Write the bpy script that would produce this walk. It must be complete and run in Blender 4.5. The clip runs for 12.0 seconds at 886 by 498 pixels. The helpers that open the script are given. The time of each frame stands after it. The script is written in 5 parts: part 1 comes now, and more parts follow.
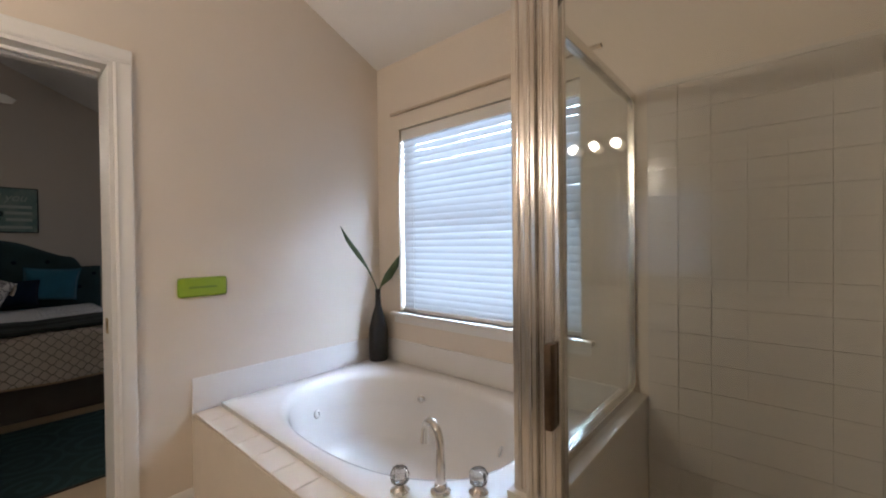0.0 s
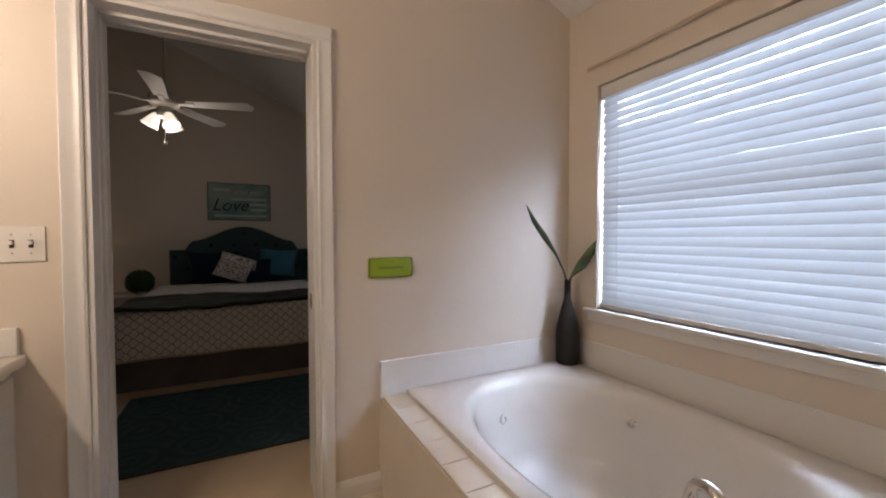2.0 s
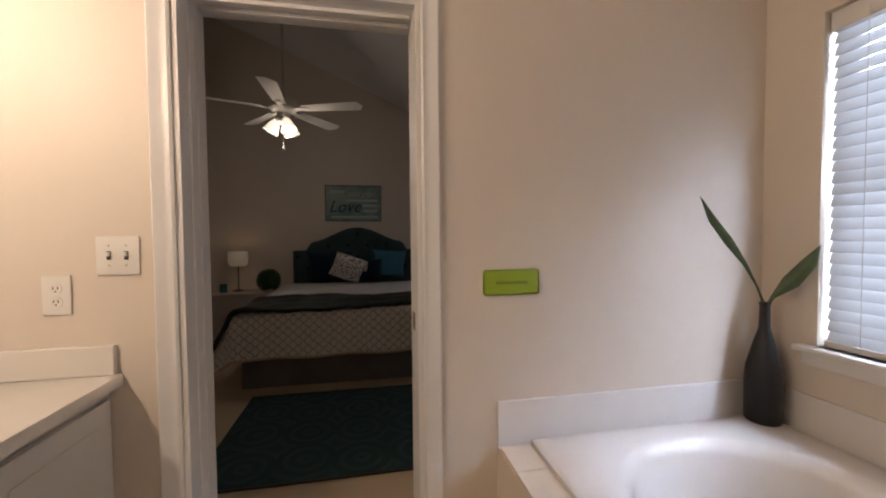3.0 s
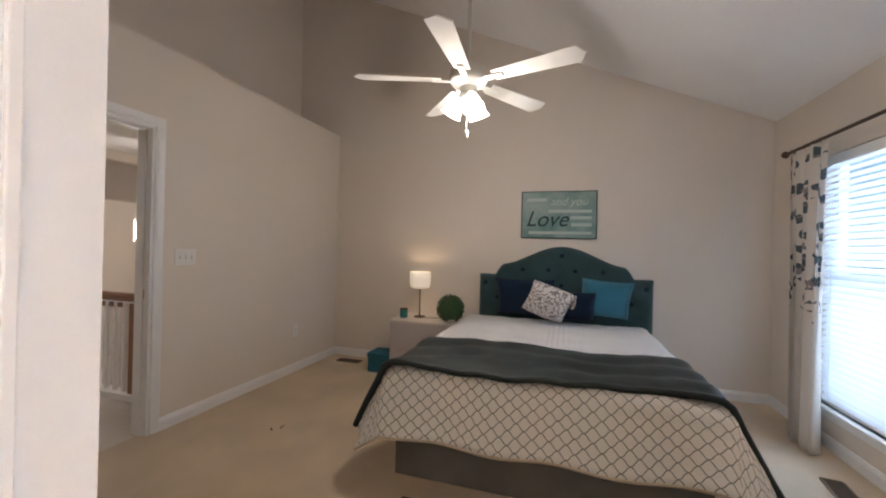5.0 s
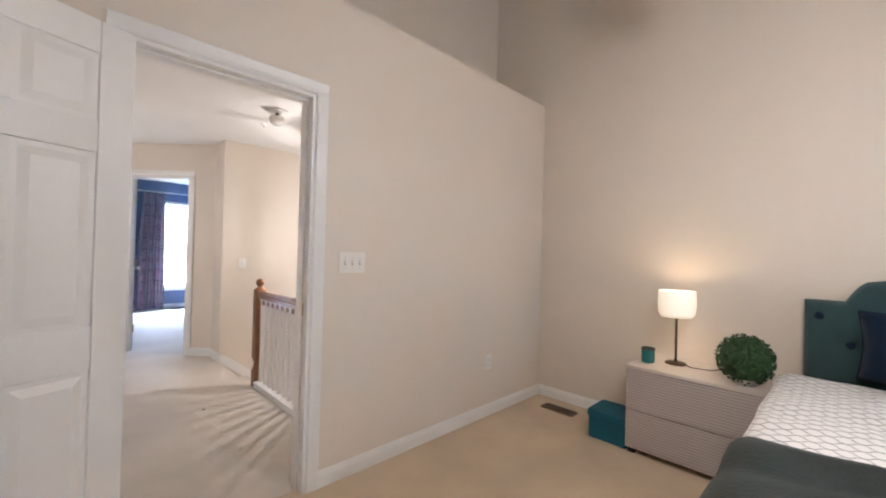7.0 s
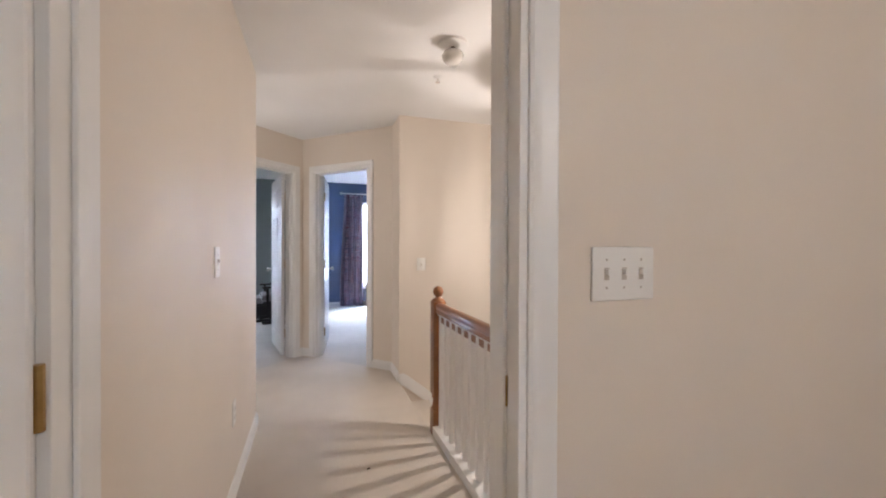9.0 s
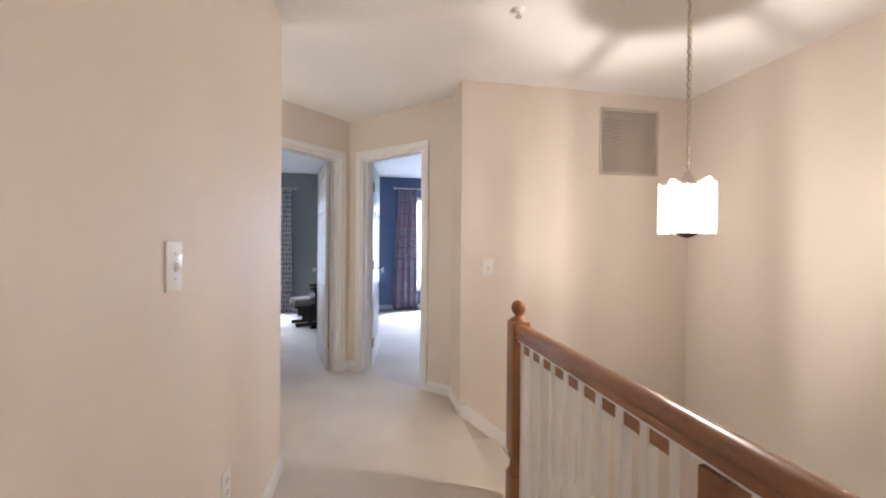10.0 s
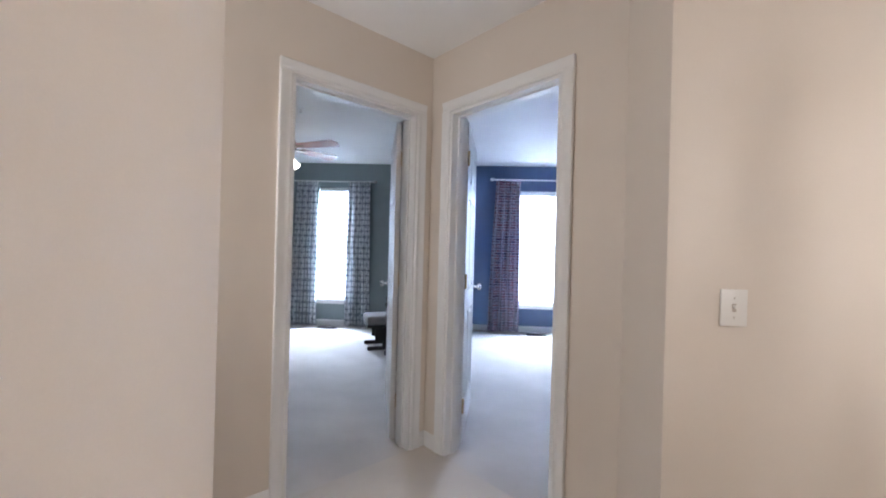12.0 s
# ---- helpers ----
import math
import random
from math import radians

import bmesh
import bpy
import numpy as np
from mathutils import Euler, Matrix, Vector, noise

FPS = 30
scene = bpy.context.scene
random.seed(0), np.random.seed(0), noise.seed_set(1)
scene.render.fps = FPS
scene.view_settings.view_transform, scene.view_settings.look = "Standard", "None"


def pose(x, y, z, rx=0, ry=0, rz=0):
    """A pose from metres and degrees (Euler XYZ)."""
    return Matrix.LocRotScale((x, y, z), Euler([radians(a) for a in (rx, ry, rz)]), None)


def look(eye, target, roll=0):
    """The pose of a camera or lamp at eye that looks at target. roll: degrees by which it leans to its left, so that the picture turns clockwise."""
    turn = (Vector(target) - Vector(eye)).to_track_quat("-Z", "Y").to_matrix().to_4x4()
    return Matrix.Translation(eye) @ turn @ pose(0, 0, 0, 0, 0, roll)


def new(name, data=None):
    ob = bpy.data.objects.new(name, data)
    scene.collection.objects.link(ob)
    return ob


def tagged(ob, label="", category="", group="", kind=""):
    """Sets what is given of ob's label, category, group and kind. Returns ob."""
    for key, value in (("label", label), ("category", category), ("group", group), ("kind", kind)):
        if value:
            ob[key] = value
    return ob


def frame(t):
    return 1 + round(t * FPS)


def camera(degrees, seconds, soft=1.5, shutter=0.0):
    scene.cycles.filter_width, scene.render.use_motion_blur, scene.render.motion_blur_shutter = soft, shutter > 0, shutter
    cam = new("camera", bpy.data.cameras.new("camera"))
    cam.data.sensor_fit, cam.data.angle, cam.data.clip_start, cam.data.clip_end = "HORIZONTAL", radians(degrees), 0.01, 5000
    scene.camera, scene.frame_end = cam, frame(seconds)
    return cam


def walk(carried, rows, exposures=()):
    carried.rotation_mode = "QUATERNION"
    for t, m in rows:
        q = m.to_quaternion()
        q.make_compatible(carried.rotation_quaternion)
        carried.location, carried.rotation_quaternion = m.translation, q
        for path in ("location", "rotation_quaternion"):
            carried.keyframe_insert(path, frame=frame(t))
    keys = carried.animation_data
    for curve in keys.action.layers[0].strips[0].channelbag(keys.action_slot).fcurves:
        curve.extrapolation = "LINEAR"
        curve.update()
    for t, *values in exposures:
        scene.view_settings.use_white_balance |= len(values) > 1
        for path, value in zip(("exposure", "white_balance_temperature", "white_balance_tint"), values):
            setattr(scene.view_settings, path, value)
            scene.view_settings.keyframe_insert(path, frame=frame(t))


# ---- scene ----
cam = camera(97.1, 12.0, soft=2.0)
PATH = [
    (0, (0.476, 0.243, 1.229), (-0.832, 1.756, 1.209), -0.6),
    (0.5, (0.429, 0.245, 1.195), (-1.022, 1.623, 1.179), -0.8),
    (1, (0.358, 0.259, 1.185), (-1.23, 1.474, 1.158), -0.6),
    (1.5, (0.235, 0.286, 1.177), (-1.453, 1.359, 1.132), -0.2),
    (2, (0.097, 0.321, 1.178), (-1.693, 1.211, 1.12), -0.1),
    (2.5, (-0.091, 0.367, 1.194), (-1.98, 1.019, 1.124), -0.2),
    (3, (-0.301, 0.403, 1.213), (-2.264, 0.782, 1.142), -0.5),
    (3.2, (-0.393, 0.409, 1.219), (-2.375, 0.676, 1.149), -0.4),
    (4.8, (-1.445, 0.344, 1.274), (-3.376, -0.177, 1.265), 0.9),
    (5, (-1.57, 0.301, 1.273), (-3.479, -0.294, 1.274), 1.4),
    (5.5, (-1.848, 0.169, 1.248), (-3.681, -0.629, 1.276), 1.8),
    (6, (-2.1, 0.02, 1.253), (-3.819, -1.002, 1.289), 1.9),
    (6.5, (-2.342, -0.181, 1.251), (-3.925, -1.404, 1.281), 1.9),
    (7, (-2.534, -0.393, 1.238), (-3.936, -1.819, 1.259), 1.5),
    (7.5, (-2.7, -0.649, 1.235), (-3.887, -2.259, 1.249), 1.0),
    (7.7, (-2.765, -0.741, 1.244), (-3.846, -2.423, 1.242), 1.1),
    (9.3, (-3.097, -1.839, 1.219), (-3.669, -3.755, 1.204), 0.2),
    (9.5, (-3.118, -1.988, 1.213), (-3.649, -3.917, 1.195), 0.3),
    (10, (-3.162, -2.34, 1.218), (-3.525, -4.307, 1.2), 0.5),
    (10.5, (-3.175, -2.721, 1.211), (-3.42, -4.706, 1.2), 1.2),
    (11, (-3.181, -3.088, 1.216), (-3.323, -5.083, 1.213), 1.6),
    (11.5, (-3.166, -3.453, 1.231), (-3.2, -5.452, 1.225), 1.6),
    (12, (-3.151, -3.827, 1.223), (-3.06, -5.825, 1.222), 1.5),
]
walk(cam, [(t, look(eye, target, roll)) for t, eye, target, roll in PATH],
     [(0, -2.35, 6300, 13), (1.2, -2.55, 6200, 13), (2.5, -2.6, 7100, 20), (3.2, -2.35, 7100, 20), (4.1, -1.0, 6500, 17), (4.8, -0.05, 6200, 14), (5.5, 0.5, 6200, 14), (6.0, 0.75, 6200, 14), (6.5, 0.95, 6050, 13), (7.5, 1.0, 5850, 13), (9.5, 0.65, 6300, 15), (10.5, 0.95, 6150, 14), (12, 0.62, 5750, 12)])

# ---- world, sun, large lights ----
world = bpy.data.worlds.new("world")
scene.world = world
world.use_nodes = True
wn = world.node_tree.nodes
sky = wn.new("ShaderNodeTexSky")
sky.sky_type, sky.sun_disc = "NISHITA", False
sky.sun_elevation, sky.sun_rotation = radians(50), radians(90)
world.node_tree.links.new(sky.outputs[0], wn["Background"].inputs[0])
wn["Background"].inputs[1].default_value = 0.12


def lamp(name, kind, m, watts, colour, size=0.1, size_y=None):
    d = bpy.data.lights.new(name, kind)
    d.energy, d.color = watts, colour
    if kind == "AREA":
        d.shape, d.size, d.size_y = "RECTANGLE", size, size_y or size
    elif kind == "SUN":
        d.angle = size
    else:
        d.shadow_soft_size = size
    ob = new(name, d)
    ob.matrix_world = m
    return ob


WARM, DAY, PALE = (1.0, 0.90, 0.80), (0.62, 0.78, 1.0), (0.74, 0.84, 1.0)
lamp("sun", "SUN", look((6, 0.6, 8), (0, 0, 0)), 3.0, (1, 0.95, 0.87), radians(0.5))
lamp("bedroom_window_sky", "AREA", look((-4.3, 2.45, 1.15), (-4.3, 0, 1.0)), 68, DAY, 1.7, 1.9)
lamp("green_room_window_sky", "AREA", look((-1.18, -10.02, 1.27), (-1.18, -5, 1.1)), 560, PALE, 0.62, 1.8)
lamp("blue_room_window_sky", "AREA", look((-4.44, -10.02, 1.27), (-4.44, -5, 1.1)), 620, PALE, 1.0, 1.8)
# added fill lamp: stands in for unseen daylight reaching the diagonal walls from the nook
lamp("nook_daylight_fill", "AREA", look((-1.60, -4.82, 1.45), (-3.4, -5.7, 1.2)), 9.5, (1.0, 0.93, 0.85), 0.34, 1.2)
lamp("fan_lamp", "POINT", pose(-3.91, -0.29, 2.0), 22, WARM, 0.06)
lamp("bedside_lamp_bulb", "POINT", pose(-5.42, -1.14, 0.97), 1.15, (1, 0.74, 0.46), 0.03)
lamp("pendant_bulb", "POINT", pose(-4.53, -3.84, 1.385), 26, (1, 0.90, 0.79), 0.010)

# ---- materials ----
MATS = {}


def mat(name, colour, rough=0.6, metal=0.0, vary=0.08, scale=6.0, bump=0.0, bump_scale=200.0, second=None,
        sheen=0.0, spec=0.5, transmission=0.0, emit=None, strength=0.0, coat=0.0):
    """Two-scale variation of one base colour, with fine relief."""
    m = bpy.data.materials.new(name)
    m.use_nodes = True
    nt = m.node_tree
    b = nt.nodes["Principled BSDF"]
    b.inputs["Roughness"].default_value = rough
    b.inputs["Metallic"].default_value = metal
    b.inputs["Specular IOR Level"].default_value = spec
    b.inputs["Sheen Weight"].default_value = sheen
    b.inputs["Transmission Weight"].default_value = transmission
    b.inputs["Coat Weight"].default_value = coat
    tc = nt.nodes.new("ShaderNodeTexCoord")
    n1 = nt.nodes.new("ShaderNodeTexNoise")
    n1.inputs["Scale"].default_value, n1.inputs["Detail"].default_value = scale, 6
    nt.links.new(tc.outputs["Object"], n1.inputs["Vector"])
    n2 = nt.nodes.new("ShaderNodeTexNoise")
    n2.inputs["Scale"].default_value, n2.inputs["Detail"].default_value = bump_scale, 3
    nt.links.new(tc.outputs["Object"], n2.inputs["Vector"])
    mix = nt.nodes.new("ShaderNodeMix")
    mix.data_type = "RGBA"
    lo = second or tuple(c * (1 - vary) for c in colour)
    hi = colour if second else tuple(min(1, c * (1 + vary)) for c in colour)
    mix.inputs[6].default_value, mix.inputs[7].default_value = (*lo, 1), (*hi, 1)
    mr = nt.nodes.new("ShaderNodeMapRange")
    mr.inputs[1].default_value, mr.inputs[2].default_value = 0.3, 0.7
    add = nt.nodes.new("ShaderNodeMath")
    add.operation = "MULTIPLY_ADD"
    add.inputs[1].default_value, add.inputs[2].default_value = 0.35, -0.17
    nt.links.new(n2.outputs[0], add.inputs[0])
    add2 = nt.nodes.new("ShaderNodeMath")
    nt.links.new(n1.outputs[0], add2.inputs[0])
    nt.links.new(add.outputs[0], add2.inputs[1])
    nt.links.new(add2.outputs[0], mr.inputs[0])
    nt.links.new(mr.outputs[0], mix.inputs[0])
    nt.links.new(mix.outputs[2], b.inputs["Base Color"])
    if bump:
        bp = nt.nodes.new("ShaderNodeBump")
        bp.inputs["Strength"].default_value, bp.inputs["Distance"].default_value = bump, 0.004
        nt.links.new(n2.outputs[0], bp.inputs["Height"])
        nt.links.new(bp.outputs[0], b.inputs["Normal"])
    if emit:
        b.inputs["Emission Color"].default_value = (*emit, 1)
        b.inputs["Emission Strength"].default_value = strength
    MATS[name] = m
    return m


def nodes_of(m):
    return m.node_tree, m.node_tree.nodes["Principled BSDF"]


PAINT = mat("beige_wall_paint", (0.72, 0.645, 0.56), 0.55, vary=0.03, scale=1.2, bump=0.06, bump_scale=260)
CEIL = mat("white_ceiling_paint", (0.86, 0.845, 0.825), 0.9, vary=0.03, scale=1.5, bump=0.12, bump_scale=120)
TRIM = mat("white_trim_enamel", (0.80, 0.79, 0.77), 0.35, vary=0.015, scale=3, bump=0.008, bump_scale=40)
GREENWALL = mat("grey_green_wall_paint", (0.23, 0.27, 0.27), 0.6, vary=0.03, scale=1.2, bump=0.05)
BLUEWALL = mat("navy_blue_wall_paint", (0.085, 0.125, 0.22), 0.6, vary=0.03, scale=1.2, bump=0.05)
CARPET = mat("beige_cut_pile_carpet", (0.60, 0.47, 0.32), 0.97, vary=0.13, scale=2.2, bump=0.9, bump_scale=260, sheen=0.25)
CARPET2 = mat("pale_hall_carpet", (0.60, 0.535, 0.46), 0.97, vary=0.10, scale=2.0, bump=0.9, bump_scale=260, sheen=0.25)
# same carpet as the hall, with the far rooms' cool daylight tinted into its colour
CARPET3 = mat("hall_carpet_daylight_tint", (0.58, 0.53, 0.48), 0.97, vary=0.10, scale=2.5, bump=0.9, bump_scale=260, sheen=0.25)
VINYL = mat("cream_vinyl_floor", (0.60, 0.53, 0.43), 0.4, vary=0.06, scale=3, bump=0.05)
ACRYLIC = mat("white_bathtub_acrylic", (0.80, 0.78, 0.76), 0.16, vary=0.015, scale=2, coat=0.3)
DECKTILE = mat("cream_deck_tile", (0.74, 0.66, 0.56), 0.25, vary=0.04, scale=5, bump=0.03)
TILE = mat("white_glazed_tile", (0.68, 0.64, 0.59), 0.16, vary=0.02, scale=3, bump=0.02, bump_scale=30)
GROUT = mat("pale_grout", (0.64, 0.60, 0.55), 0.9, vary=0.08, scale=20, bump=0.2)
CHROME = mat("polished_chrome", (0.82, 0.81, 0.79), 0.09, 1.0, vary=0.03, scale=12)
ALU = mat("brushed_aluminium", (0.72, 0.69, 0.65), 0.2, 1.0, vary=0.06, scale=9, bump=0.03, bump_scale=400)
BRASS = mat("aged_brass", (0.45, 0.30, 0.12), 0.35, 1.0, vary=0.1, scale=30)
BRONZE = mat("dark_bronze", (0.10, 0.065, 0.04), 0.4, 0.8, vary=0.15, scale=30)
BLACK = mat("black_lacquer", (0.010, 0.009, 0.010), 0.42, vary=0.2, scale=10, spec=0.3)
LEAF = mat("dark_leaf", (0.045, 0.075, 0.03), 0.5, vary=0.25, scale=20, bump=0.15, bump_scale=60)
LIME = mat("lime_green_paint", (0.24, 0.34, 0.015), 0.5, vary=0.06, scale=15)
LIMEDARK = mat("dark_lime_script", (0.13, 0.20, 0.01), 0.5)
PLASTIC = mat("white_switch_plastic", (0.80, 0.78, 0.74), 0.35, vary=0.02)
# near-black for solid blocks that stand in for shade inside slots, holes and ducts
SLOTSHADE = mat("slot_shade", (0.03, 0.025, 0.02), 0.6)
OAK = mat("reddish_stained_oak", (0.25, 0.10, 0.036), 0.33, vary=0.25, scale=4, bump=0.08, bump_scale=60, coat=0.25)
HEADFAB = mat("dark_teal_upholstery", (0.020, 0.055, 0.06), 0.85, vary=0.15, scale=8, bump=0.3, bump_scale=500, sheen=0.3)
NAVY = mat("navy_velvet", (0.005, 0.016, 0.038), 0.85, vary=0.2, scale=10, bump=0.3, bump_scale=400, sheen=0.06, spec=0.2)
TEAL = mat("teal_woven_cotton", (0.02, 0.145, 0.215), 0.8, vary=0.1, scale=10, bump=0.3, bump_scale=400, sheen=0.2)
THROW = mat("dark_slate_green_plush", (0.009, 0.0175, 0.0175), 0.5, vary=0.7, scale=4, bump=0.7, bump_scale=90, sheen=0.05, spec=0.4)
SKIRT = mat("charcoal_bed_base_fabric", (0.15, 0.145, 0.14), 0.9, vary=0.12, scale=6, bump=0.4, bump_scale=300)
LINER = mat("beige_comforter_lining", (0.55, 0.45, 0.35), 0.9, vary=0.06, bump=0.3)
BOXBLUE = mat("teal_storage_box_fabric", (0.005, 0.10, 0.155), 0.75, vary=0.12, scale=12, bump=0.3)
CUP = mat("teal_glass_candle", (0.02, 0.17, 0.16), 0.2, vary=0.1, coat=0.4)
BOXWOOD = mat("boxwood_leaves", (0.018, 0.06, 0.012), 0.6, vary=0.5, scale=60, bump=0.3)
STANDTOP = mat("pale_painted_top", (0.62, 0.55, 0.49), 0.45, vary=0.04, scale=5)
FANWHITE = mat("white_fan_enamel", (0.80, 0.78, 0.72), 0.4, vary=0.03)
WALNUT = mat("red_walnut_blade", (0.20, 0.07, 0.045), 0.4, vary=0.25, scale=10)
DARKFRAME = mat("black_stained_wood", (0.02, 0.015, 0.012), 0.45, vary=0.2)
CUSHION = mat("grey_cushion_fabric", (0.20, 0.18, 0.175), 0.9, vary=0.1, bump=0.3)
VENTBROWN = mat("brown_enamelled_register", (0.13, 0.085, 0.05), 0.45, 0.3, vary=0.12)
VENTGREY = mat("grey_beige_grille_enamel", (0.50, 0.44, 0.38), 0.45, vary=0.05)
SOIL = mat("grass_ground", (0.06, 0.09, 0.03), 0.95, vary=0.3, scale=0.8, bump=0.4)
PORCELAIN = mat("white_cultured_marble", (0.78, 0.75, 0.70), 0.18, vary=0.03, scale=4, coat=0.3)
CABPAINT = mat("pale_grey_cabinet_paint", (0.60, 0.58, 0.54), 0.45, vary=0.03, scale=4)
GLOBE = mat("lit_globe_bulb", (1, 0.95, 0.85), 0.3, emit=(1, 0.84, 0.66), strength=900)
SHADEGLOW = mat("lit_frosted_glass_shade", (0.95, 0.93, 0.88), 0.4, emit=(1, 0.90, 0.74), strength=5.5)
LAMPSHADE = mat("lit_linen_lampshade", (0.9, 0.85, 0.75), 0.8, bump=0.2, bump_scale=300, emit=(1, 0.80, 0.55), strength=0.3)


def make_glass(name, tint, rough=0.0):
    m = bpy.data.materials.new(name)
    m.use_nodes = True
    nt = m.node_tree
    nt.nodes.remove(nt.nodes["Principled BSDF"])
    tr, gl, fr, mx, pw, sc = (nt.nodes.new("ShaderNode" + k) for k in ("BsdfTransparent", "BsdfGlossy", "LayerWeight", "MixShader", "Math", "Math"))
    tr.inputs[0].default_value = (*tint, 1)
    gl.inputs["Roughness"].default_value = rough
    fr.inputs[0].default_value = 0.5
    pw.operation, sc.operation = "POWER", "MULTIPLY_ADD"
    pw.inputs[1].default_value, sc.inputs[1].default_value, sc.inputs[2].default_value = 4.0, 0.8, 0.04
    nt.links.new(fr.outputs["Facing"], pw.inputs[0])
    nt.links.new(pw.outputs[0], sc.inputs[0])
    nt.links.new(sc.outputs[0], mx.inputs[0])
    nt.links.new(tr.outputs[0], mx.inputs[1])
    nt.links.new(gl.outputs[0], mx.inputs[2])
    nt.links.new(mx.outputs[0], nt.nodes["Material Output"].inputs[0])
    return m


GLASS = make_glass("clear_glass", (0.93, 0.95, 0.94))
CRYSTAL = mat("clear_crystal_acrylic", (0.9, 0.9, 0.9), 0.03, transmission=0.9)


def make_translucent(name, colour, share, base_node=None):
    """Cloth or slats that let part of the light through."""
    m = bpy.data.materials.new(name)
    m.use_nodes = True
    nt = m.node_tree
    b = nt.nodes["Principled BSDF"]
    b.inputs["Base Color"].default_value = (*colour, 1)
    b.inputs["Roughness"].default_value = 0.6
    t, mx = nt.nodes.new("ShaderNodeBsdfTranslucent"), nt.nodes.new("ShaderNodeMixShader")
    t.inputs[0].default_value = (*colour, 1)
    mx.inputs[0].default_value = share
    nt.links.new(b.outputs[0], mx.inputs[1])
    nt.links.new(t.outputs[0], mx.inputs[2])
    nt.links.new(mx.outputs[0], nt.nodes["Material Output"].inputs[0])
    return m, nt, b, t


SLAT = make_translucent("white_blind_slat", (0.84, 0.85, 0.87), 0.7)[0]


def math_node(nt, op, a, b=None, c=None):
    n = nt.nodes.new("ShaderNodeMath")
    n.operation = op
    for i, v in enumerate((a, b, c)):
        if v is None:
            continue
        if isinstance(v, (int, float)):
            n.inputs[i].default_value = v
        else:
            nt.links.new(v, n.inputs[i])
    return n.outputs[0]


def ramp_mix(nt, fac, a, b):
    mx = nt.nodes.new("ShaderNodeMix")
    mx.data_type = "RGBA"
    for i, v in ((6, a), (7, b)):
        if isinstance(v, tuple):
            mx.inputs[i].default_value = (*v, 1)
        else:
            nt.links.new(v, mx.inputs[i])
    nt.links.new(fac, mx.inputs[0])
    return mx.outputs[2]


def uv_axes(nt):
    u = nt.nodes.new("ShaderNodeUVMap")
    s = nt.nodes.new("ShaderNodeSeparateXYZ")
    nt.links.new(u.outputs[0], s.inputs[0])
    return s.outputs[0], s.outputs[1], u.outputs[0]


def fabric_bump(nt, b, vec, scale=300, strength=0.3):
    n = nt.nodes.new("ShaderNodeTexNoise")
    n.inputs["Scale"].default_value = scale
    if vec is not None:
        nt.links.new(vec, n.inputs["Vector"])
    bp = nt.nodes.new("ShaderNodeBump")
    bp.inputs["Strength"].default_value, bp.inputs["Distance"].default_value = strength, 0.003
    nt.links.new(n.outputs[0], bp.inputs["Height"])
    nt.links.new(bp.outputs[0], b.inputs["Normal"])
    return n.outputs[0]


# white comforter with a thin grey ogee lattice
COMFORTER = mat("white_comforter_with_grey_lattice", (0.7, 0.66, 0.63), 0.85)
nt, b = nodes_of(COMFORTER)
u, v, uv = uv_axes(nt)
p = math_node(nt, "DIVIDE", u, 0.067)
q = math_node(nt, "DIVIDE", v, 0.078)
w1 = math_node(nt, "MULTIPLY", math_node(nt, "SINE", math_node(nt, "MULTIPLY", math_node(nt, "SUBTRACT", p, q), 2 * math.pi)), 0.045)
w2 = math_node(nt, "MULTIPLY", math_node(nt, "SINE", math_node(nt, "MULTIPLY", math_node(nt, "ADD", p, q), 2 * math.pi)), 0.045)
l1 = math_node(nt, "PINGPONG", math_node(nt, "ADD", math_node(nt, "ADD", p, q), w1), 0.5)
l2 = math_node(nt, "PINGPONG", math_node(nt, "ADD", math_node(nt, "SUBTRACT", p, q), w2), 0.5)
line = math_node(nt, "LESS_THAN", math_node(nt, "MINIMUM", l1, l2), 0.042)
nt.links.new(ramp_mix(nt, line, (0.88, 0.86, 0.84), (0.22, 0.22, 0.23)), b.inputs["Base Color"])
fabric_bump(nt, b, uv, 42, 0.75)

# white cushion with grey scrolls
SCROLL = mat("white_cushion_with_grey_scrolls", (0.7, 0.66, 0.62), 0.85)
nt, b = nodes_of(SCROLL)
tc = nt.nodes.new("ShaderNodeTexCoord")
wv = nt.nodes.new("ShaderNodeTexWave")
wv.wave_type, wv.rings_direction = "RINGS", "SPHERICAL"
wv.inputs["Scale"].default_value, wv.inputs["Distortion"].default_value = 11.0, 8.0
wv.inputs["Detail"].default_value, wv.inputs["Detail Scale"].default_value = 2.0, 2.5
nt.links.new(tc.outputs["Object"], wv.inputs["Vector"])
nt.links.new(ramp_mix(nt, math_node(nt, "GREATER_THAN", wv.outputs[1], 0.70), (0.74, 0.70, 0.66), (0.27, 0.23, 0.225)), b.inputs["Base Color"])

# woven chevron drawer fronts
CHEVRON = mat("grey_beige_chevron_weave", (0.5, 0.44, 0.4), 0.6)
nt, b = nodes_of(CHEVRON)
tc = nt.nodes.new("ShaderNodeTexCoord")
sp = nt.nodes.new("ShaderNodeSeparateXYZ")
nt.links.new(tc.outputs["Object"], sp.inputs[0])
along = math_node(nt, "ADD", sp.outputs[0], sp.outputs[1])
zig = math_node(nt, "PINGPONG", math_node(nt, "DIVIDE", along, 0.02), 0.5)
ch = math_node(nt, "PINGPONG", math_node(nt, "ADD", math_node(nt, "DIVIDE", sp.outputs[2], 0.017), zig), 0.5)
fac = math_node(nt, "GREATER_THAN", ch, 0.29)
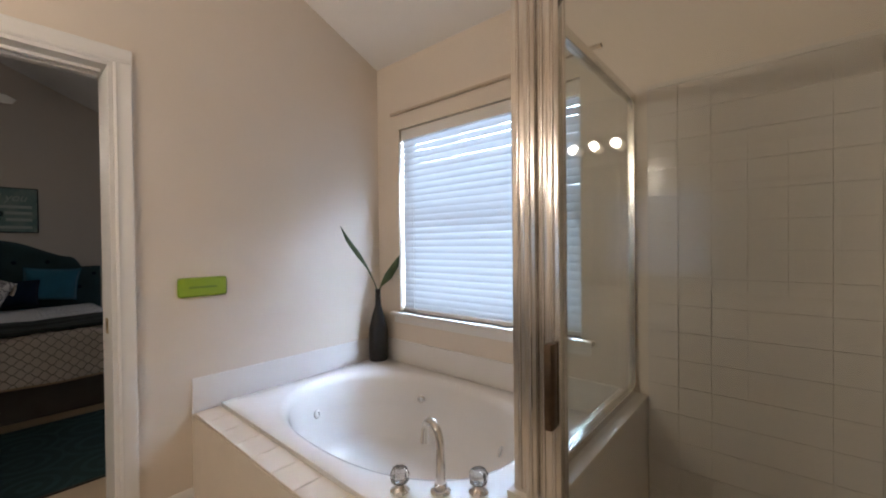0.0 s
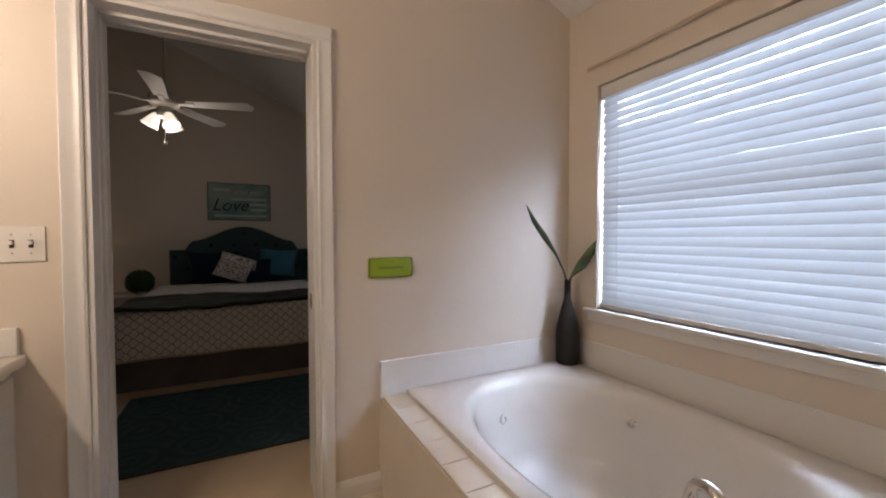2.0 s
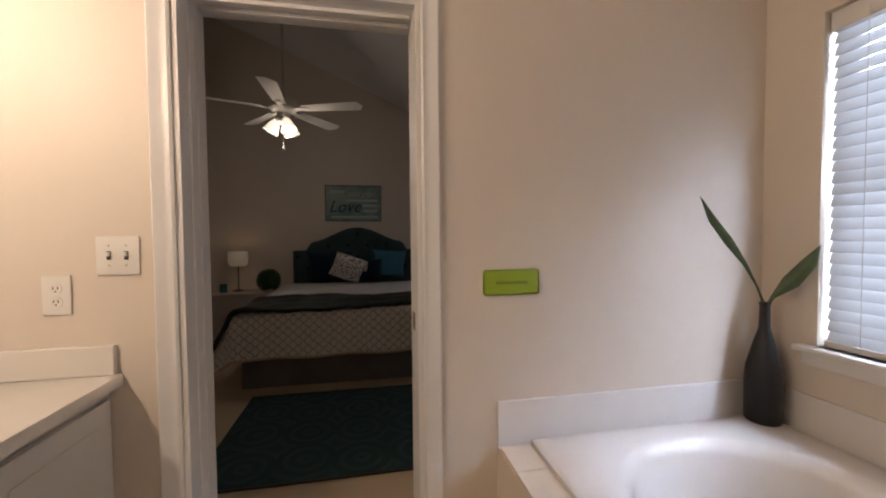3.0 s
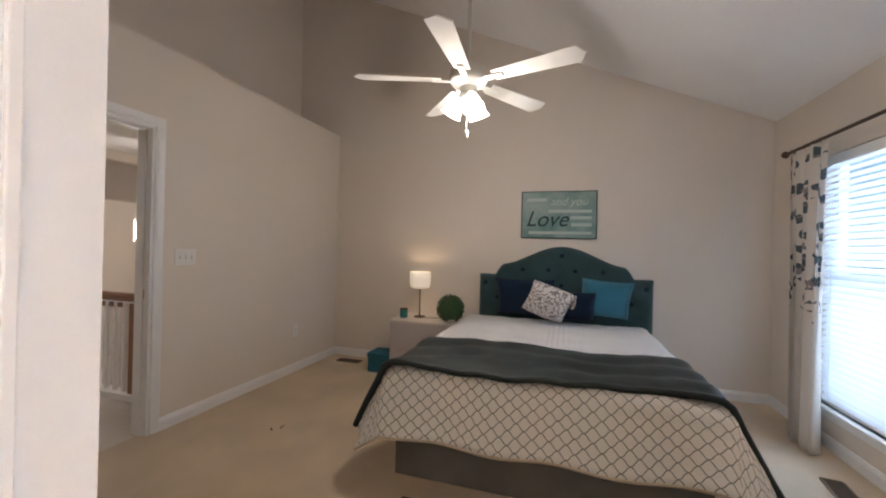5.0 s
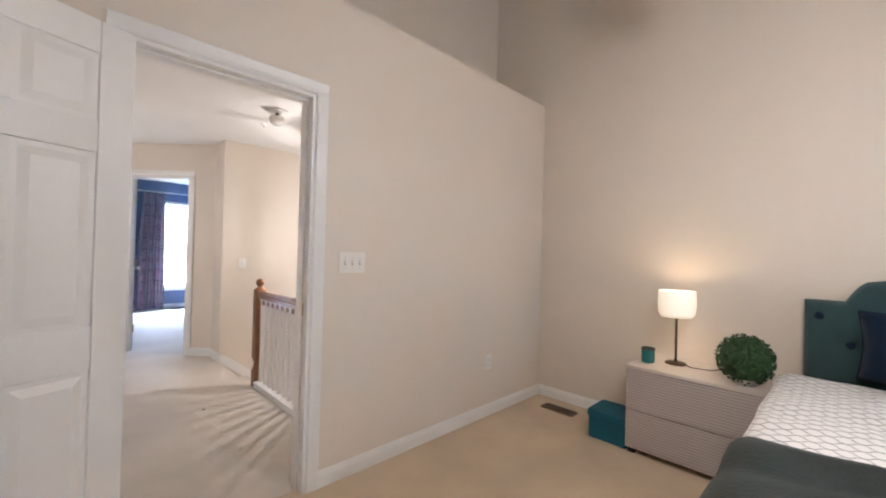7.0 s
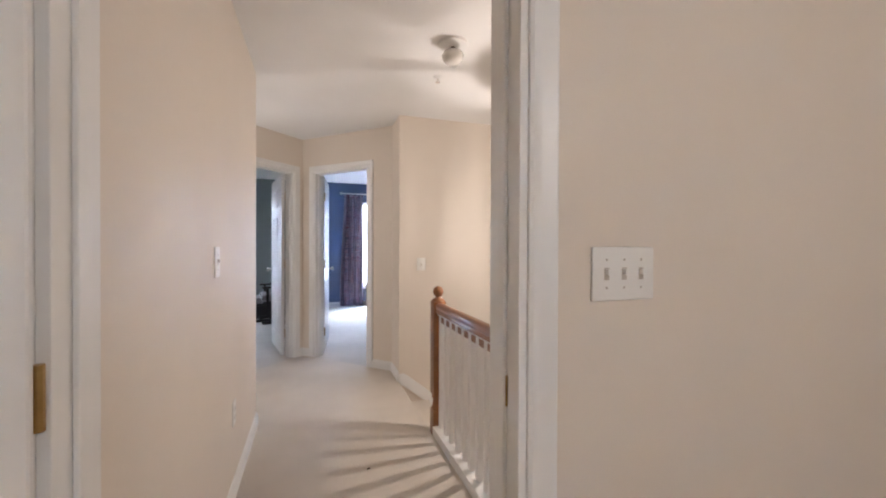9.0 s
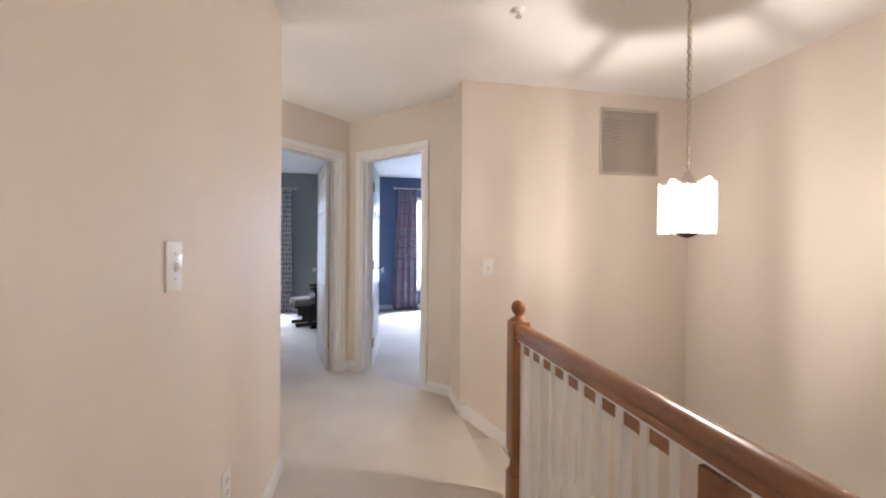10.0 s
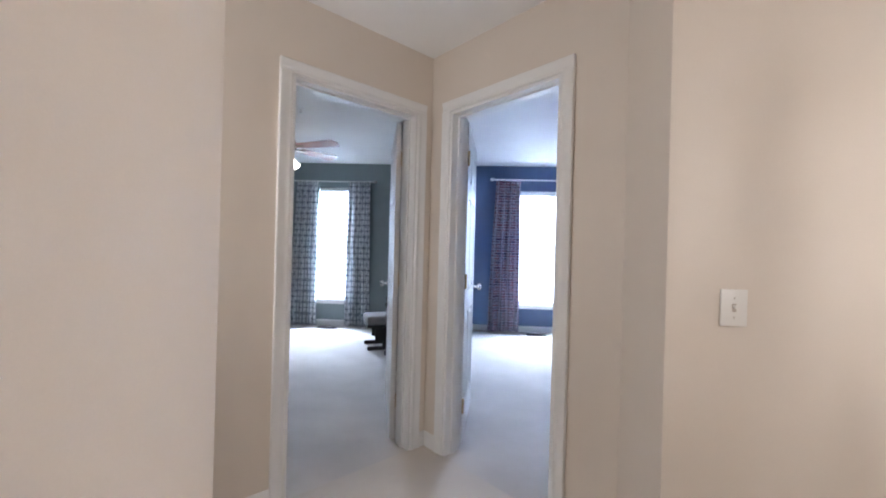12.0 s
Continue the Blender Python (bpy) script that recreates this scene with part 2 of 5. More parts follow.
nt.links.new(ramp_mix(nt, fac, (0.52, 0.46, 0.43), (0.33, 0.28, 0.27)), b.inputs["Base Color"])
bp = nt.nodes.new("ShaderNodeBump")
bp.inputs["Strength"].default_value, bp.inputs["Distance"].default_value = 0.5, 0.003
nt.links.new(ch, bp.inputs["Height"])
nt.links.new(bp.outputs[0], b.inputs["Normal"])

# teal rug with worn medallions
RUG = mat("dark_teal_medallion_rug", (0.02, 0.06, 0.07), 0.95)
nt, b = nodes_of(RUG)
tc = nt.nodes.new("ShaderNodeTexCoord")
vo = nt.nodes.new("ShaderNodeTexVoronoi")
vo.inputs["Scale"].default_value, vo.inputs["Randomness"].default_value = 3.2, 0.25
nt.links.new(tc.outputs["Object"], vo.inputs["Vector"])
rings = math_node(nt, "PINGPONG", math_node(nt, "MULTIPLY", vo.outputs["Distance"], 4.5), 0.5)
nz = fabric_bump(nt, b, tc.outputs["Object"], 240, 0.8)
nz2 = nt.nodes.new("ShaderNodeTexNoise")
nz2.inputs["Scale"].default_value = 7
nt.links.new(tc.outputs["Object"], nz2.inputs["Vector"])
fac = math_node(nt, "MULTIPLY", math_node(nt, "GREATER_THAN", rings, 0.3), nz2.outputs[0])
nt.links.new(ramp_mix(nt, fac, (0.011, 0.042, 0.050), (0.032, 0.088, 0.092)), b.inputs["Base Color"])

# curtains
FLORAL, nt, b, t = make_translucent("white_curtain_with_grey_flowers", (0.75, 0.72, 0.68), 0.22)
u, v, uv = uv_axes(nt)
vo = nt.nodes.new("ShaderNodeTexVoronoi")
vo.inputs["Scale"].default_value = 10.5
nt.links.new(uv, vo.inputs["Vector"])
nz = nt.nodes.new("ShaderNodeTexNoise")
nz.inputs["Scale"].default_value, nz.inputs["Detail"].default_value = 16, 3
nt.links.new(uv, nz.inputs["Vector"])
blot = math_node(nt, "LESS_THAN", math_node(nt, "ADD", vo.outputs["Distance"], math_node(nt, "MULTIPLY", nz.outputs[0], 0.7)), 0.76)
blot = math_node(nt, "MULTIPLY", blot, math_node(nt, "GREATER_THAN", math_node(nt, "ADD", v, math_node(nt, "MULTIPLY", vo.outputs["Distance"], 0.9)), 1.25))
hue = ramp_mix(nt, math_node(nt, "GREATER_THAN", nz.outputs[0], 0.52), (0.06, 0.09, 0.11), (0.25, 0.22, 0.22))
col = nt.nodes.new("ShaderNodeMix")
col.data_type = "RGBA"
col.inputs[6].default_value = (0.72, 0.67, 0.61, 1)
nt.links.new(hue, col.inputs[7])
nt.links.new(blot, col.inputs[0])
nt.links.new(col.outputs[2], b.inputs["Base Color"])
nt.links.new(col.outputs[2], t.inputs[0])

TRELLIS, nt, b, t = make_translucent("white_curtain_with_grey_trellis", (0.7, 0.7, 0.7), 0.5)
u, v, uv = uv_axes(nt)
a1 = math_node(nt, "PINGPONG", math_node(nt, "DIVIDE", math_node(nt, "ADD", u, v), 0.17), 0.5)
a2 = math_node(nt, "PINGPONG", math_node(nt, "DIVIDE", math_node(nt, "SUBTRACT", u, v), 0.17), 0.5)
a3 = math_node(nt, "PINGPONG", math_node(nt, "DIVIDE", v, 0.10), 0.5)
f = math_node(nt, "MAXIMUM", math_node(nt, "LESS_THAN", math_node(nt, "ABSOLUTE", math_node(nt, "SUBTRACT", a1, a2)), 0.05),
              math_node(nt, "LESS_THAN", math_node(nt, "MINIMUM", a1, a2), 0.04))
c = ramp_mix(nt, f, (0.86, 0.86, 0.86), (0.24, 0.27, 0.31))
nt.links.new(c, b.inputs["Base Color"])
nt.links.new(c, t.inputs[0])

PLAID, nt, b, t = make_translucent("navy_red_patchwork_plaid", (0.2, 0.1, 0.15), 0.2)
u, v, uv = uv_axes(nt)
br = nt.nodes.new("ShaderNodeTexBrick")
br.inputs["Scale"].default_value = 7
br.inputs["Color1"].default_value, br.inputs["Color2"].default_value = (0.02, 0.025, 0.075, 1), (0.24, 0.07, 0.09, 1)
br.inputs["Mortar"].default_value, br.inputs["Mortar Size"].default_value = (0.35, 0.34, 0.4, 1), 0.03
nt.links.new(uv, br.inputs["Vector"])
s1 = math_node(nt, "GREATER_THAN", math_node(nt, "PINGPONG", math_node(nt, "DIVIDE", v, 0.043), 0.5), 0.37)
s2 = math_node(nt, "GREATER_THAN", math_node(nt, "PINGPONG", math_node(nt, "DIVIDE", u, 0.057), 0.5), 0.38)
c = ramp_mix(nt, math_node(nt, "MULTIPLY", math_node(nt, "MAXIMUM", s1, s2), 0.75), br.outputs[0], (0.42, 0.40, 0.46))
nt.links.new(c, b.inputs["Base Color"])
nt.links.new(c, t.inputs[0])

# canvas sign in teal and silver green
SIGN = mat("teal_and_silver_canvas", (0.08, 0.21, 0.195), 0.7, scale=3.0, second=(0.40, 0.47, 0.44), bump=0.2, bump_scale=150)
SIGNPALE = mat("pale_sign_lettering", (0.46, 0.54, 0.51), 0.7, vary=0.08)
SIGNDARK = mat("dark_teal_sign_lettering", (0.012, 0.045, 0.05), 0.7)

# frosted pendant glass: part of the light passes
PENDANT = make_translucent("rippled_pendant_glass", (0.95, 0.94, 0.92), 0.6)[0]
nt = PENDANT.node_tree
pb = nt.nodes["Principled BSDF"]
pb.inputs["Emission Color"].default_value = (1, 0.95, 0.86, 1)
pb.inputs["Emission Strength"].default_value = 1.2
pb.inputs["Roughness"].default_value = 0.1
clear, both = nt.nodes.new("ShaderNodeBsdfTransparent"), nt.nodes.new("ShaderNodeMixShader")
tc, stretch, nz, mr = (nt.nodes.new("ShaderNode" + k) for k in ("TexCoord", "Mapping", "TexNoise", "MapRange"))
stretch.inputs["Scale"].default_value = (105, 105, 6)
nz.inputs["Scale"].default_value, nz.inputs["Detail"].default_value = 1.0, 2
mr.inputs[1].default_value, mr.inputs[2].default_value = 0.40, 0.62
mr.inputs[3].default_value, mr.inputs[4].default_value = 0.55, 1.0
nt.links.new(tc.outputs["Object"], stretch.inputs["Vector"])
nt.links.new(stretch.outputs[0], nz.inputs["Vector"])
nt.links.new(nz.outputs[0], mr.inputs[0])
nt.links.new(mr.outputs[0], both.inputs[0])
nt.links.new(nt.nodes["Mix Shader"].outputs[0], both.inputs[1])
nt.links.new(clear.outputs[0], both.inputs[2])
nt.links.new(both.outputs[0], nt.nodes["Material Output"].inputs[0])


# ---- building helpers ----
def box(bm, x0, y0, z0, x1, y1, z1, bevel=0.0, seg=2):
    r = bmesh.ops.create_cube(bm, size=1.0)
    vs = r["verts"]
    for w in vs:
        w.co = Vector(((x0 + x1) / 2 + w.co.x * (x1 - x0), (y0 + y1) / 2 + w.co.y * (y1 - y0), (z0 + z1) / 2 + w.co.z * (z1 - z0)))
    if bevel:
        es = list({e for w in vs for e in w.link_edges})
        bmesh.ops.bevel(bm, geom=es, offset=bevel, segments=seg, affect="EDGES", profile=0.6)
    return bm


def boxbm(*a, **k):
    return box(bmesh.new(), *a, **k)


def hexa(bm, plan, zb, zt):
    lo = [bm.verts.new((x, y, z)) for (x, y), z in zip(plan, zb)]
    hi = [bm.verts.new((x, y, z)) for (x, y), z in zip(plan, zt)]
    n = len(plan)
    bm.faces.new(lo[::-1])
    bm.faces.new(hi)
    for i in range(n):
        j = (i + 1) % n
        bm.faces.new((lo[i], lo[j], hi[j], hi[i]))


def lathe(prof, seg=24, bm=None, at=(0, 0, 0), caps=True):
    bm = bm or bmesh.new()
    rings = []
    for r, z in prof:
        rings.append([bm.verts.new((at[0] + r * math.cos(2 * math.pi * i / seg), at[1] + r * math.sin(2 * math.pi * i / seg), at[2] + z)) for i in range(seg)])
    for a, c in zip(rings, rings[1:]):
        for i in range(seg):
            j = (i + 1) % seg
            bm.faces.new((a[i], a[j], c[j], c[i]))
    if caps:
        bm.faces.new(rings[0][::-1])
        bm.faces.new(rings[-1])
    return bm


def tube(points, r, seg=10, bm=None):
    bm = bm or bmesh.new()
    pts = [Vector(q) for q in points]
    rings, up = [], None
    for i, q in enumerate(pts):
        d = (pts[min(i + 1, len(pts) - 1)] - pts[max(i - 1, 0)]).normalized()
        if up is None or abs(up.dot(d)) > 0.95:
            up = Vector((0, 0, 1)) if abs(d.z) < 0.9 else Vector((1, 0, 0))
        s = d.cross(up).normalized()
        up = s.cross(d).normalized()
        rad = r[i] if isinstance(r, (list, tuple)) else r
        rings.append([bm.verts.new(q + rad * (math.cos(2 * math.pi * k / seg) * s + math.sin(2 * math.pi * k / seg) * up)) for k in range(seg)])
    for a, c in zip(rings, rings[1:]):
        for k in range(seg):
            j = (k + 1) % seg
            bm.faces.new((a[k], a[j], c[j], c[k]))
    bm.faces.new(rings[0][::-1])
    bm.faces.new(rings[-1])
    return bm


def sweep(prof, p0, p1, uaxis, vaxis, bm=None):
    """A closed profile of (u, v) swept from p0 to p1."""
    bm = bm or bmesh.new()
    p0, p1, ua, va = Vector(p0), Vector(p1), Vector(uaxis), Vector(vaxis)
    a = [bm.verts.new(p0 + ua * s + va * w) for s, w in prof]
    c = [bm.verts.new(p1 + ua * s + va * w) for s, w in prof]
    n = len(prof)
    for i in range(n):
        j = (i + 1) % n
        bm.faces.new((a[i], a[j], c[j], c[i]))
    bm.faces.new(a[::-1])
    bm.faces.new(c)
    return bm


def grid(nu, nv, fn, uvfn=None):
    bm = bmesh.new()
    layer = bm.loops.layers.uv.new("UVMap")
    vs = [[bm.verts.new(fn(i / nu, j / nv)) for j in range(nv + 1)] for i in range(nu + 1)]
    for i in range(nu):
        for j in range(nv):
            fc = bm.faces.new((vs[i][j], vs[i + 1][j], vs[i + 1][j + 1], vs[i][j + 1]))
            if uvfn:
                for lp, (a, c) in zip(fc.loops, ((i, j), (i + 1, j), (i + 1, j + 1), (i, j + 1))):
                    lp[layer].uv = uvfn(a / nu, c / nv)
    return bm


def mesh_of(name, bm, material, smooth=None):
    bmesh.ops.recalc_face_normals(bm, faces=bm.faces)
    me = bpy.data.meshes.new(name)
    bm.to_mesh(me)
    bm.free()
    if material:
        me.materials.append(material)
    if smooth:
        me.polygons.foreach_set("use_smooth", [True] * len(me.polygons))
        me.set_sharp_from_angle(angle=radians(smooth))
    return me


def part(name, bm, material, parent, label="", smooth=None, at=None):
    ob = new(name, mesh_of(name, bm, material, smooth))
    ob.parent = parent
    if at is not None:
        ob.matrix_basis = at
    if label:
        ob["label"] = label
    return ob


def thing(name, m, label, category, group="", kind=""):
    ob = new(name)
    ob.matrix_world = m
    ob.empty_display_size = 0.1
    return tagged(ob, label, category, group, kind)


def solid(name, bm, material, label="", category="", kind="structure", smooth=None, m=None, group=""):
    ob = new(name, mesh_of(name, bm, material, smooth))
    if m is not None:
        ob.matrix_world = m
    return tagged(ob, label, category, group, kind)


# ---- the large structure ----
WIN_Y = 2.02            # inner face of the window wall
WIN_T = 0.16


def slope(y):
    """Height of the vaulted ceiling."""
    return 2.445 + 0.43 * (WIN_Y - y)


def wall(name, p0, p1, thick, tops, material, label, openings=(), zb=0.0):
    """A wall from p0 to p1 with its thickness on the left of that way. tops: height at both ends. openings: (s0, s1, z0, z1)."""
    bm = bmesh.new()
    a, c = Vector(p0), Vector(p1)
    d = (c - a)
    length = d.length
    d /= length
    n = Vector((-d.y, d.x)) * thick

    def piece(s0, s1, z0, z1):
        if s1 - s0 < 1e-4:
            return
        q = [a + d * s0, a + d * s1, a + d * s1 + n, a + d * s0 + n]
        tops4 = []
        for s in (s0, s1, s1, s0):
            tops4.append(z1 if z1 is not None else tops[0] + (tops[1] - tops[0]) * s / length)
        hexa(bm, [(w.x, w.y) for w in q], [z0] * 4, tops4)

    s = 0.0
    for s0, s1, z0, z1 in sorted(openings):
        piece(s, s0, zb, None)
        if z0 > zb:
            piece(s0, s1, zb, z0)
        piece(s0, s1, z1, None)
        s = s1
    piece(s, length, zb, None)
    return solid(name, bm, material, label, "wall")


def sheet(name, x0, y0, x1, y1, z, depth, material, label, category):
    return solid(name, boxbm(x0, y0, z - depth, x1, y1, z), material, label, category)


# floors
sheet("floor_bathroom", -1.72, -0.95, 0.97, 2.10, 0.0, 0.1, VINYL, "cream vinyl bathroom floor", "floor")
BEDX = -5.65
sheet("floor_bedroom", BEDX - 0.1, -2.35, -1.72, 2.10, 0.0, 0.1, CARPET, "beige cut pile bedroom carpet with vacuum marks", "carpet")
solid("floor_hall", (lambda bm: (hexa(bm, [(-3.80, -2.35), (-3.80, -5.20), (-3.80, -5.42), (-2.95, -6.27), (-1.28, -4.6), (-1.28, -4.5), (-2.65, -4.5), (-2.65, -2.35)],
      [-0.25] * 8, [0.0] * 8), bm)[1])(bmesh.new()), CARPET2, "pale beige hall carpet", "carpet")
solid("floor_green_room", (lambda bm: (hexa(bm, [(-2.95, -6.271), (-2.95, -9.8), (1.0, -9.8), (1.0, -4.601), (-1.28, -4.601)], [-0.25] * 5, [-0.002] * 5), bm)[1])(bmesh.new()),
      CARPET3, "pale hall carpet in the grey-green room, colour greyed for daylight", "carpet")
solid("floor_blue_room", (lambda bm: (hexa(bm, [(-2.951, -6.272), (-3.801, -5.421), (-3.801, -5.2), (-5.85, -5.2), (-5.85, -9.8), (-2.951, -9.8)], [-0.25] * 6, [-0.002] * 6), bm)[1])(bmesh.new()),
      CARPET3, "pale hall carpet in the blue room, colour greyed for daylight", "carpet")
sheet("floor_foyer", -5.9, -5.2, -3.6, -2.3, -2.7, 0.1, CARPET2, "foyer floor below the stairwell", "floor")
solid("ground", boxbm(-300, -300, -3.2, 300, 300, -3.0), SOIL, "lawn around the house", "ground")

# bright sky and foliage outside the bathroom window
SKYGLOW = bpy.data.materials.new("bright_sky_through_foliage")
SKYGLOW.use_nodes = True
nt = SKYGLOW.node_tree
em, tc, nz, mr = (nt.nodes.new("ShaderNode" + k) for k in ("Emission", "TexCoord", "TexNoise", "MapRange"))
nt.nodes.remove(nt.nodes["Principled BSDF"])
nz.inputs["Scale"].default_value, nz.inputs["Detail"].default_value = 2.6, 3
mr.inputs[1].default_value, mr.inputs[2].default_value = 0.46, 0.60
mr.inputs[3].default_value, mr.inputs[4].default_value = 36, 640
em.inputs[0].default_value = (*DAY, 1)
nt.links.new(tc.outputs["Object"], nz.inputs["Vector"])
nt.links.new(nz.outputs[0], mr.inputs[0])
nt.links.new(mr.outputs[0], em.inputs[1])
nt.links.new(em.outputs[0], nt.nodes["Material Output"].inputs[0])
solid("backdrop", boxbm(-1.50, 2.27, 0.70, -0.16, 2.28, 2.09), SKYGLOW, "bright sky and foliage outside the bathroom window", "backdrop")

# bathroom and bedroom walls
wall("wall_bath_bedroom", (-1.65, -1.05), (-1.65, WIN_Y), 0.20, (slope(-1.05), slope(WIN_Y)), PAINT,
     "beige painted wall with the open bathroom doorway", [(0.875, 1.640, 0, 2.012)])
wall("wall_bedroom_south", (-1.85, -2.9), (-1.85, -1.05), -0.13, (slope(-2.9), slope(-1.05)), PAINT, "beige painted bedroom wall")
wall("wall_bath_back", (0.95, -0.93), (-1.65, -0.93), 0.12, (slope(-0.93), slope(-0.93)), PAINT, "beige painted wall behind the vanity")
wall("wall_bath_east", (0.95, WIN_Y), (0.95, -0.93), 0.12, (slope(WIN_Y), slope(-0.93)), PAINT, "beige painted bathroom end wall")
wall("wall_bath_window", (-1.715, WIN_Y), (1.07, WIN_Y), WIN_T, (2.46, 2.46), PAINT, "beige painted wall with the bathroom window",
     [(0.275, 1.495, 0.79, 1.995)])
wall("wall_bedroom_window", (BEDX - 0.12, WIN_Y), (-1.715, WIN_Y), WIN_T, (2.46, 2.46), PAINT, "beige painted wall with the bedroom window",
     [(0.75, 2.2, 0.275, 1.985)])
wall("wall_bedroom_head", (BEDX, -2.97), (BEDX, WIN_Y), 0.12, (slope(-2.97), slope(WIN_Y)), PAINT, "tall beige painted wall behind the bed")
HALLY = -2.292
wall("wall_bedroom_hall", (-1.78, HALLY), (BEDX, HALLY), 0.125, (2.59, 2.59), PAINT, "beige partition with a plant ledge and the hall doorway",
     [(0.92, 1.68, 0, 2.035)])
solid("plant_ledge", boxbm(BEDX, -2.86, 2.47, -1.78, HALLY - 0.128, 2.587), PAINT, "deep beige ledge above the hall", "ledge")
wall("wall_ledge_back", (-1.78, -2.85), (BEDX, -2.85), 0.12, (slope(-2.97), slope(-2.97)), PAINT, "beige wall behind the plant ledge", zb=2.46)
solid("ceiling_vault", (lambda bm: (hexa(bm, [(BEDX - 0.12, -3.0), (1.07, -3.0), (1.07, WIN_Y + WIN_T), (BEDX - 0.12, WIN_Y + WIN_T)],
      [slope(-3.0), slope(-3.0), slope(WIN_Y + WIN_T), slope(WIN_Y + WIN_T)],
      [slope(-3.0) + 0.15, slope(-3.0) + 0.15, slope(WIN_Y + WIN_T) + 0.15, slope(WIN_Y + WIN_T) + 0.15]), bm)[1])(bmesh.new()),
      CEIL, "white vaulted ceiling", "ceiling")

# hall and stairwell walls
HX = -2.69
solid("wall_hall_east", boxbm(HX, -4.565, 0, HX + 0.14, HALLY - 0.126, 2.41, bevel=0.02, seg=4), PAINT, "beige hall wall with a rounded corner", "wall")
wall("wall_hall_nook", (HX + 0.14, -4.60), (-1.25, -4.60), 0.12, (2.41, 2.41), PAINT, "beige wall of the hall nook")
# unseen end wall, added with an opening for the nook's fill lamp
wall("wall_nook_end", (-1.75, -4.60), (-1.75, -5.10), 0.12, (2.41, 2.41), PAINT, "unseen beige end wall of the hall nook with an added window opening", [(0.06, 0.43, 0.85, 2.05)])
C3 = Vector((-2.95, -6.27))
R2 = math.sqrt(0.5)
E3 = C3 + Vector((R2, R2)) * 2.36
E4 = C3 + Vector((-R2, R2)) * 1.202
wall("wall_hall_diagonal_1", C3, E3, -0.06, (2.41, 2.41), PAINT, "beige diagonal hall wall with an open doorway", [(0.115, 0.875, 0, 2.035)])
wall("wall_hall_diagonal_2", E4, C3, -0.06, (2.41, 2.41), PAINT, "beige diagonal hall wall with an open doorway", [(0.292, 1.027, 0, 2.035)])
N3, N4 = Vector((R2, -R2)), Vector((-R2, -R2))
wall("wall_green_room_diagonal", C3 + N3 * 0.061, E3 + N3 * 0.061, -0.06, (2.5, 2.5), GREENWALL, "grey-green wall around the doorway", [(0.115, 0.875, 0, 2.035)])
wall("wall_blue_room_diagonal", E4 + N4 * 0.061, C3 + N4 * 0.061, -0.06, (2.5, 2.5), BLUEWALL, "navy wall around the doorway", [(0.292, 1.027, 0, 2.035)])
solid("wall_hall_return", boxbm(-3.92, -5.42, -0.2, -3.80, -5.21, 2.41), PAINT, "short beige hall wall by the stairs", "wall")
wall("wall_stair_far", (-3.80, -5.09), (-5.79, -5.09), 0.12, (2.41, 2.41), PAINT, "beige stairwell wall with a return grille", zb=-2.7)
wall("wall_stair_west", (-5.79, -5.21), (-5.79, -2.29), -0.12, (2.41, 2.41), PAINT, "beige stairwell wall", zb=-2.7)
solid("wall_stair_north", boxbm(-5.79, -2.43, -2.7, -3.6, HALLY - 0.13, 2.41), PAINT, "beige stairwell wall below the bedroom", "wall")
solid("wall_stair_below", boxbm(-3.72, -5.09, -2.7, -3.60, -2.43, -0.26), PAINT, "beige foyer wall under the landing", "wall")
solid("ceiling_hall", boxbm(-5.9, -6.5, 2.41, -1.2, -2.42, 2.465), CEIL, "white textured hall ceiling", "ceiling")
# far rooms
FARY = -9.8
wall("wall_green_room_window", (1.0, FARY), (-2.94, FARY), 0.14, (2.5, 2.5), GREENWALL, "grey-green wall with a tall window", [(1.93, 2.43, 0.40, 2.13)])
wall("wall_blue_room_window", (-2.96, FARY), (-5.85, FARY), 0.14, (2.5, 2.5), BLUEWALL, "navy wall with a wide window", [(1.02, 1.97, 0.42, 2.13)])
solid("wall_room_divider_1", boxbm(-2.94, FARY, 0, -2.90, -6.36, 2.5), GREENWALL, "grey-green dividing wall", "wall")
solid("wall_room_divider_2", boxbm(-3.00, FARY, 0, -2.95, -6.36, 2.5), BLUEWALL, "navy dividing wall", "wall")
solid("wall_green_room_east", boxbm(1.0, FARY, 0, 1.1, -4.6, 2.5), GREENWALL, "grey-green side wall", "wall")
solid("wall_green_room_north", boxbm(-1.25, -4.60, 0, 1.1, -4.48, 2.5), GREENWALL, "grey-green wall by the hall", "wall")
solid("wall_blue_room_west", boxbm(-5.97, FARY, 0, -5.85, -5.21, 2.5), BLUEWALL, "navy side wall", "wall")
solid("wall_blue_room_north", boxbm(-5.85, -5.27, 0, -3.93, -5.212, 2.5), BLUEWALL, "navy wall by the stairs", "wall")
solid("ceiling_far_rooms", boxbm(-6.0, -10.0, 2.5, 1.15, -4.45, 2.6), CEIL, "white ceiling of the far rooms", "ceiling")

# ---- trim and doors ----
CASING = [(0, 0), (0, 0.011), (0.008, 0.015), (0.016, 0.012), (0.030, 0.012), (0.046, 0.017), (0.058, 0.019), (0.062, 0.017), (0.062, 0)]


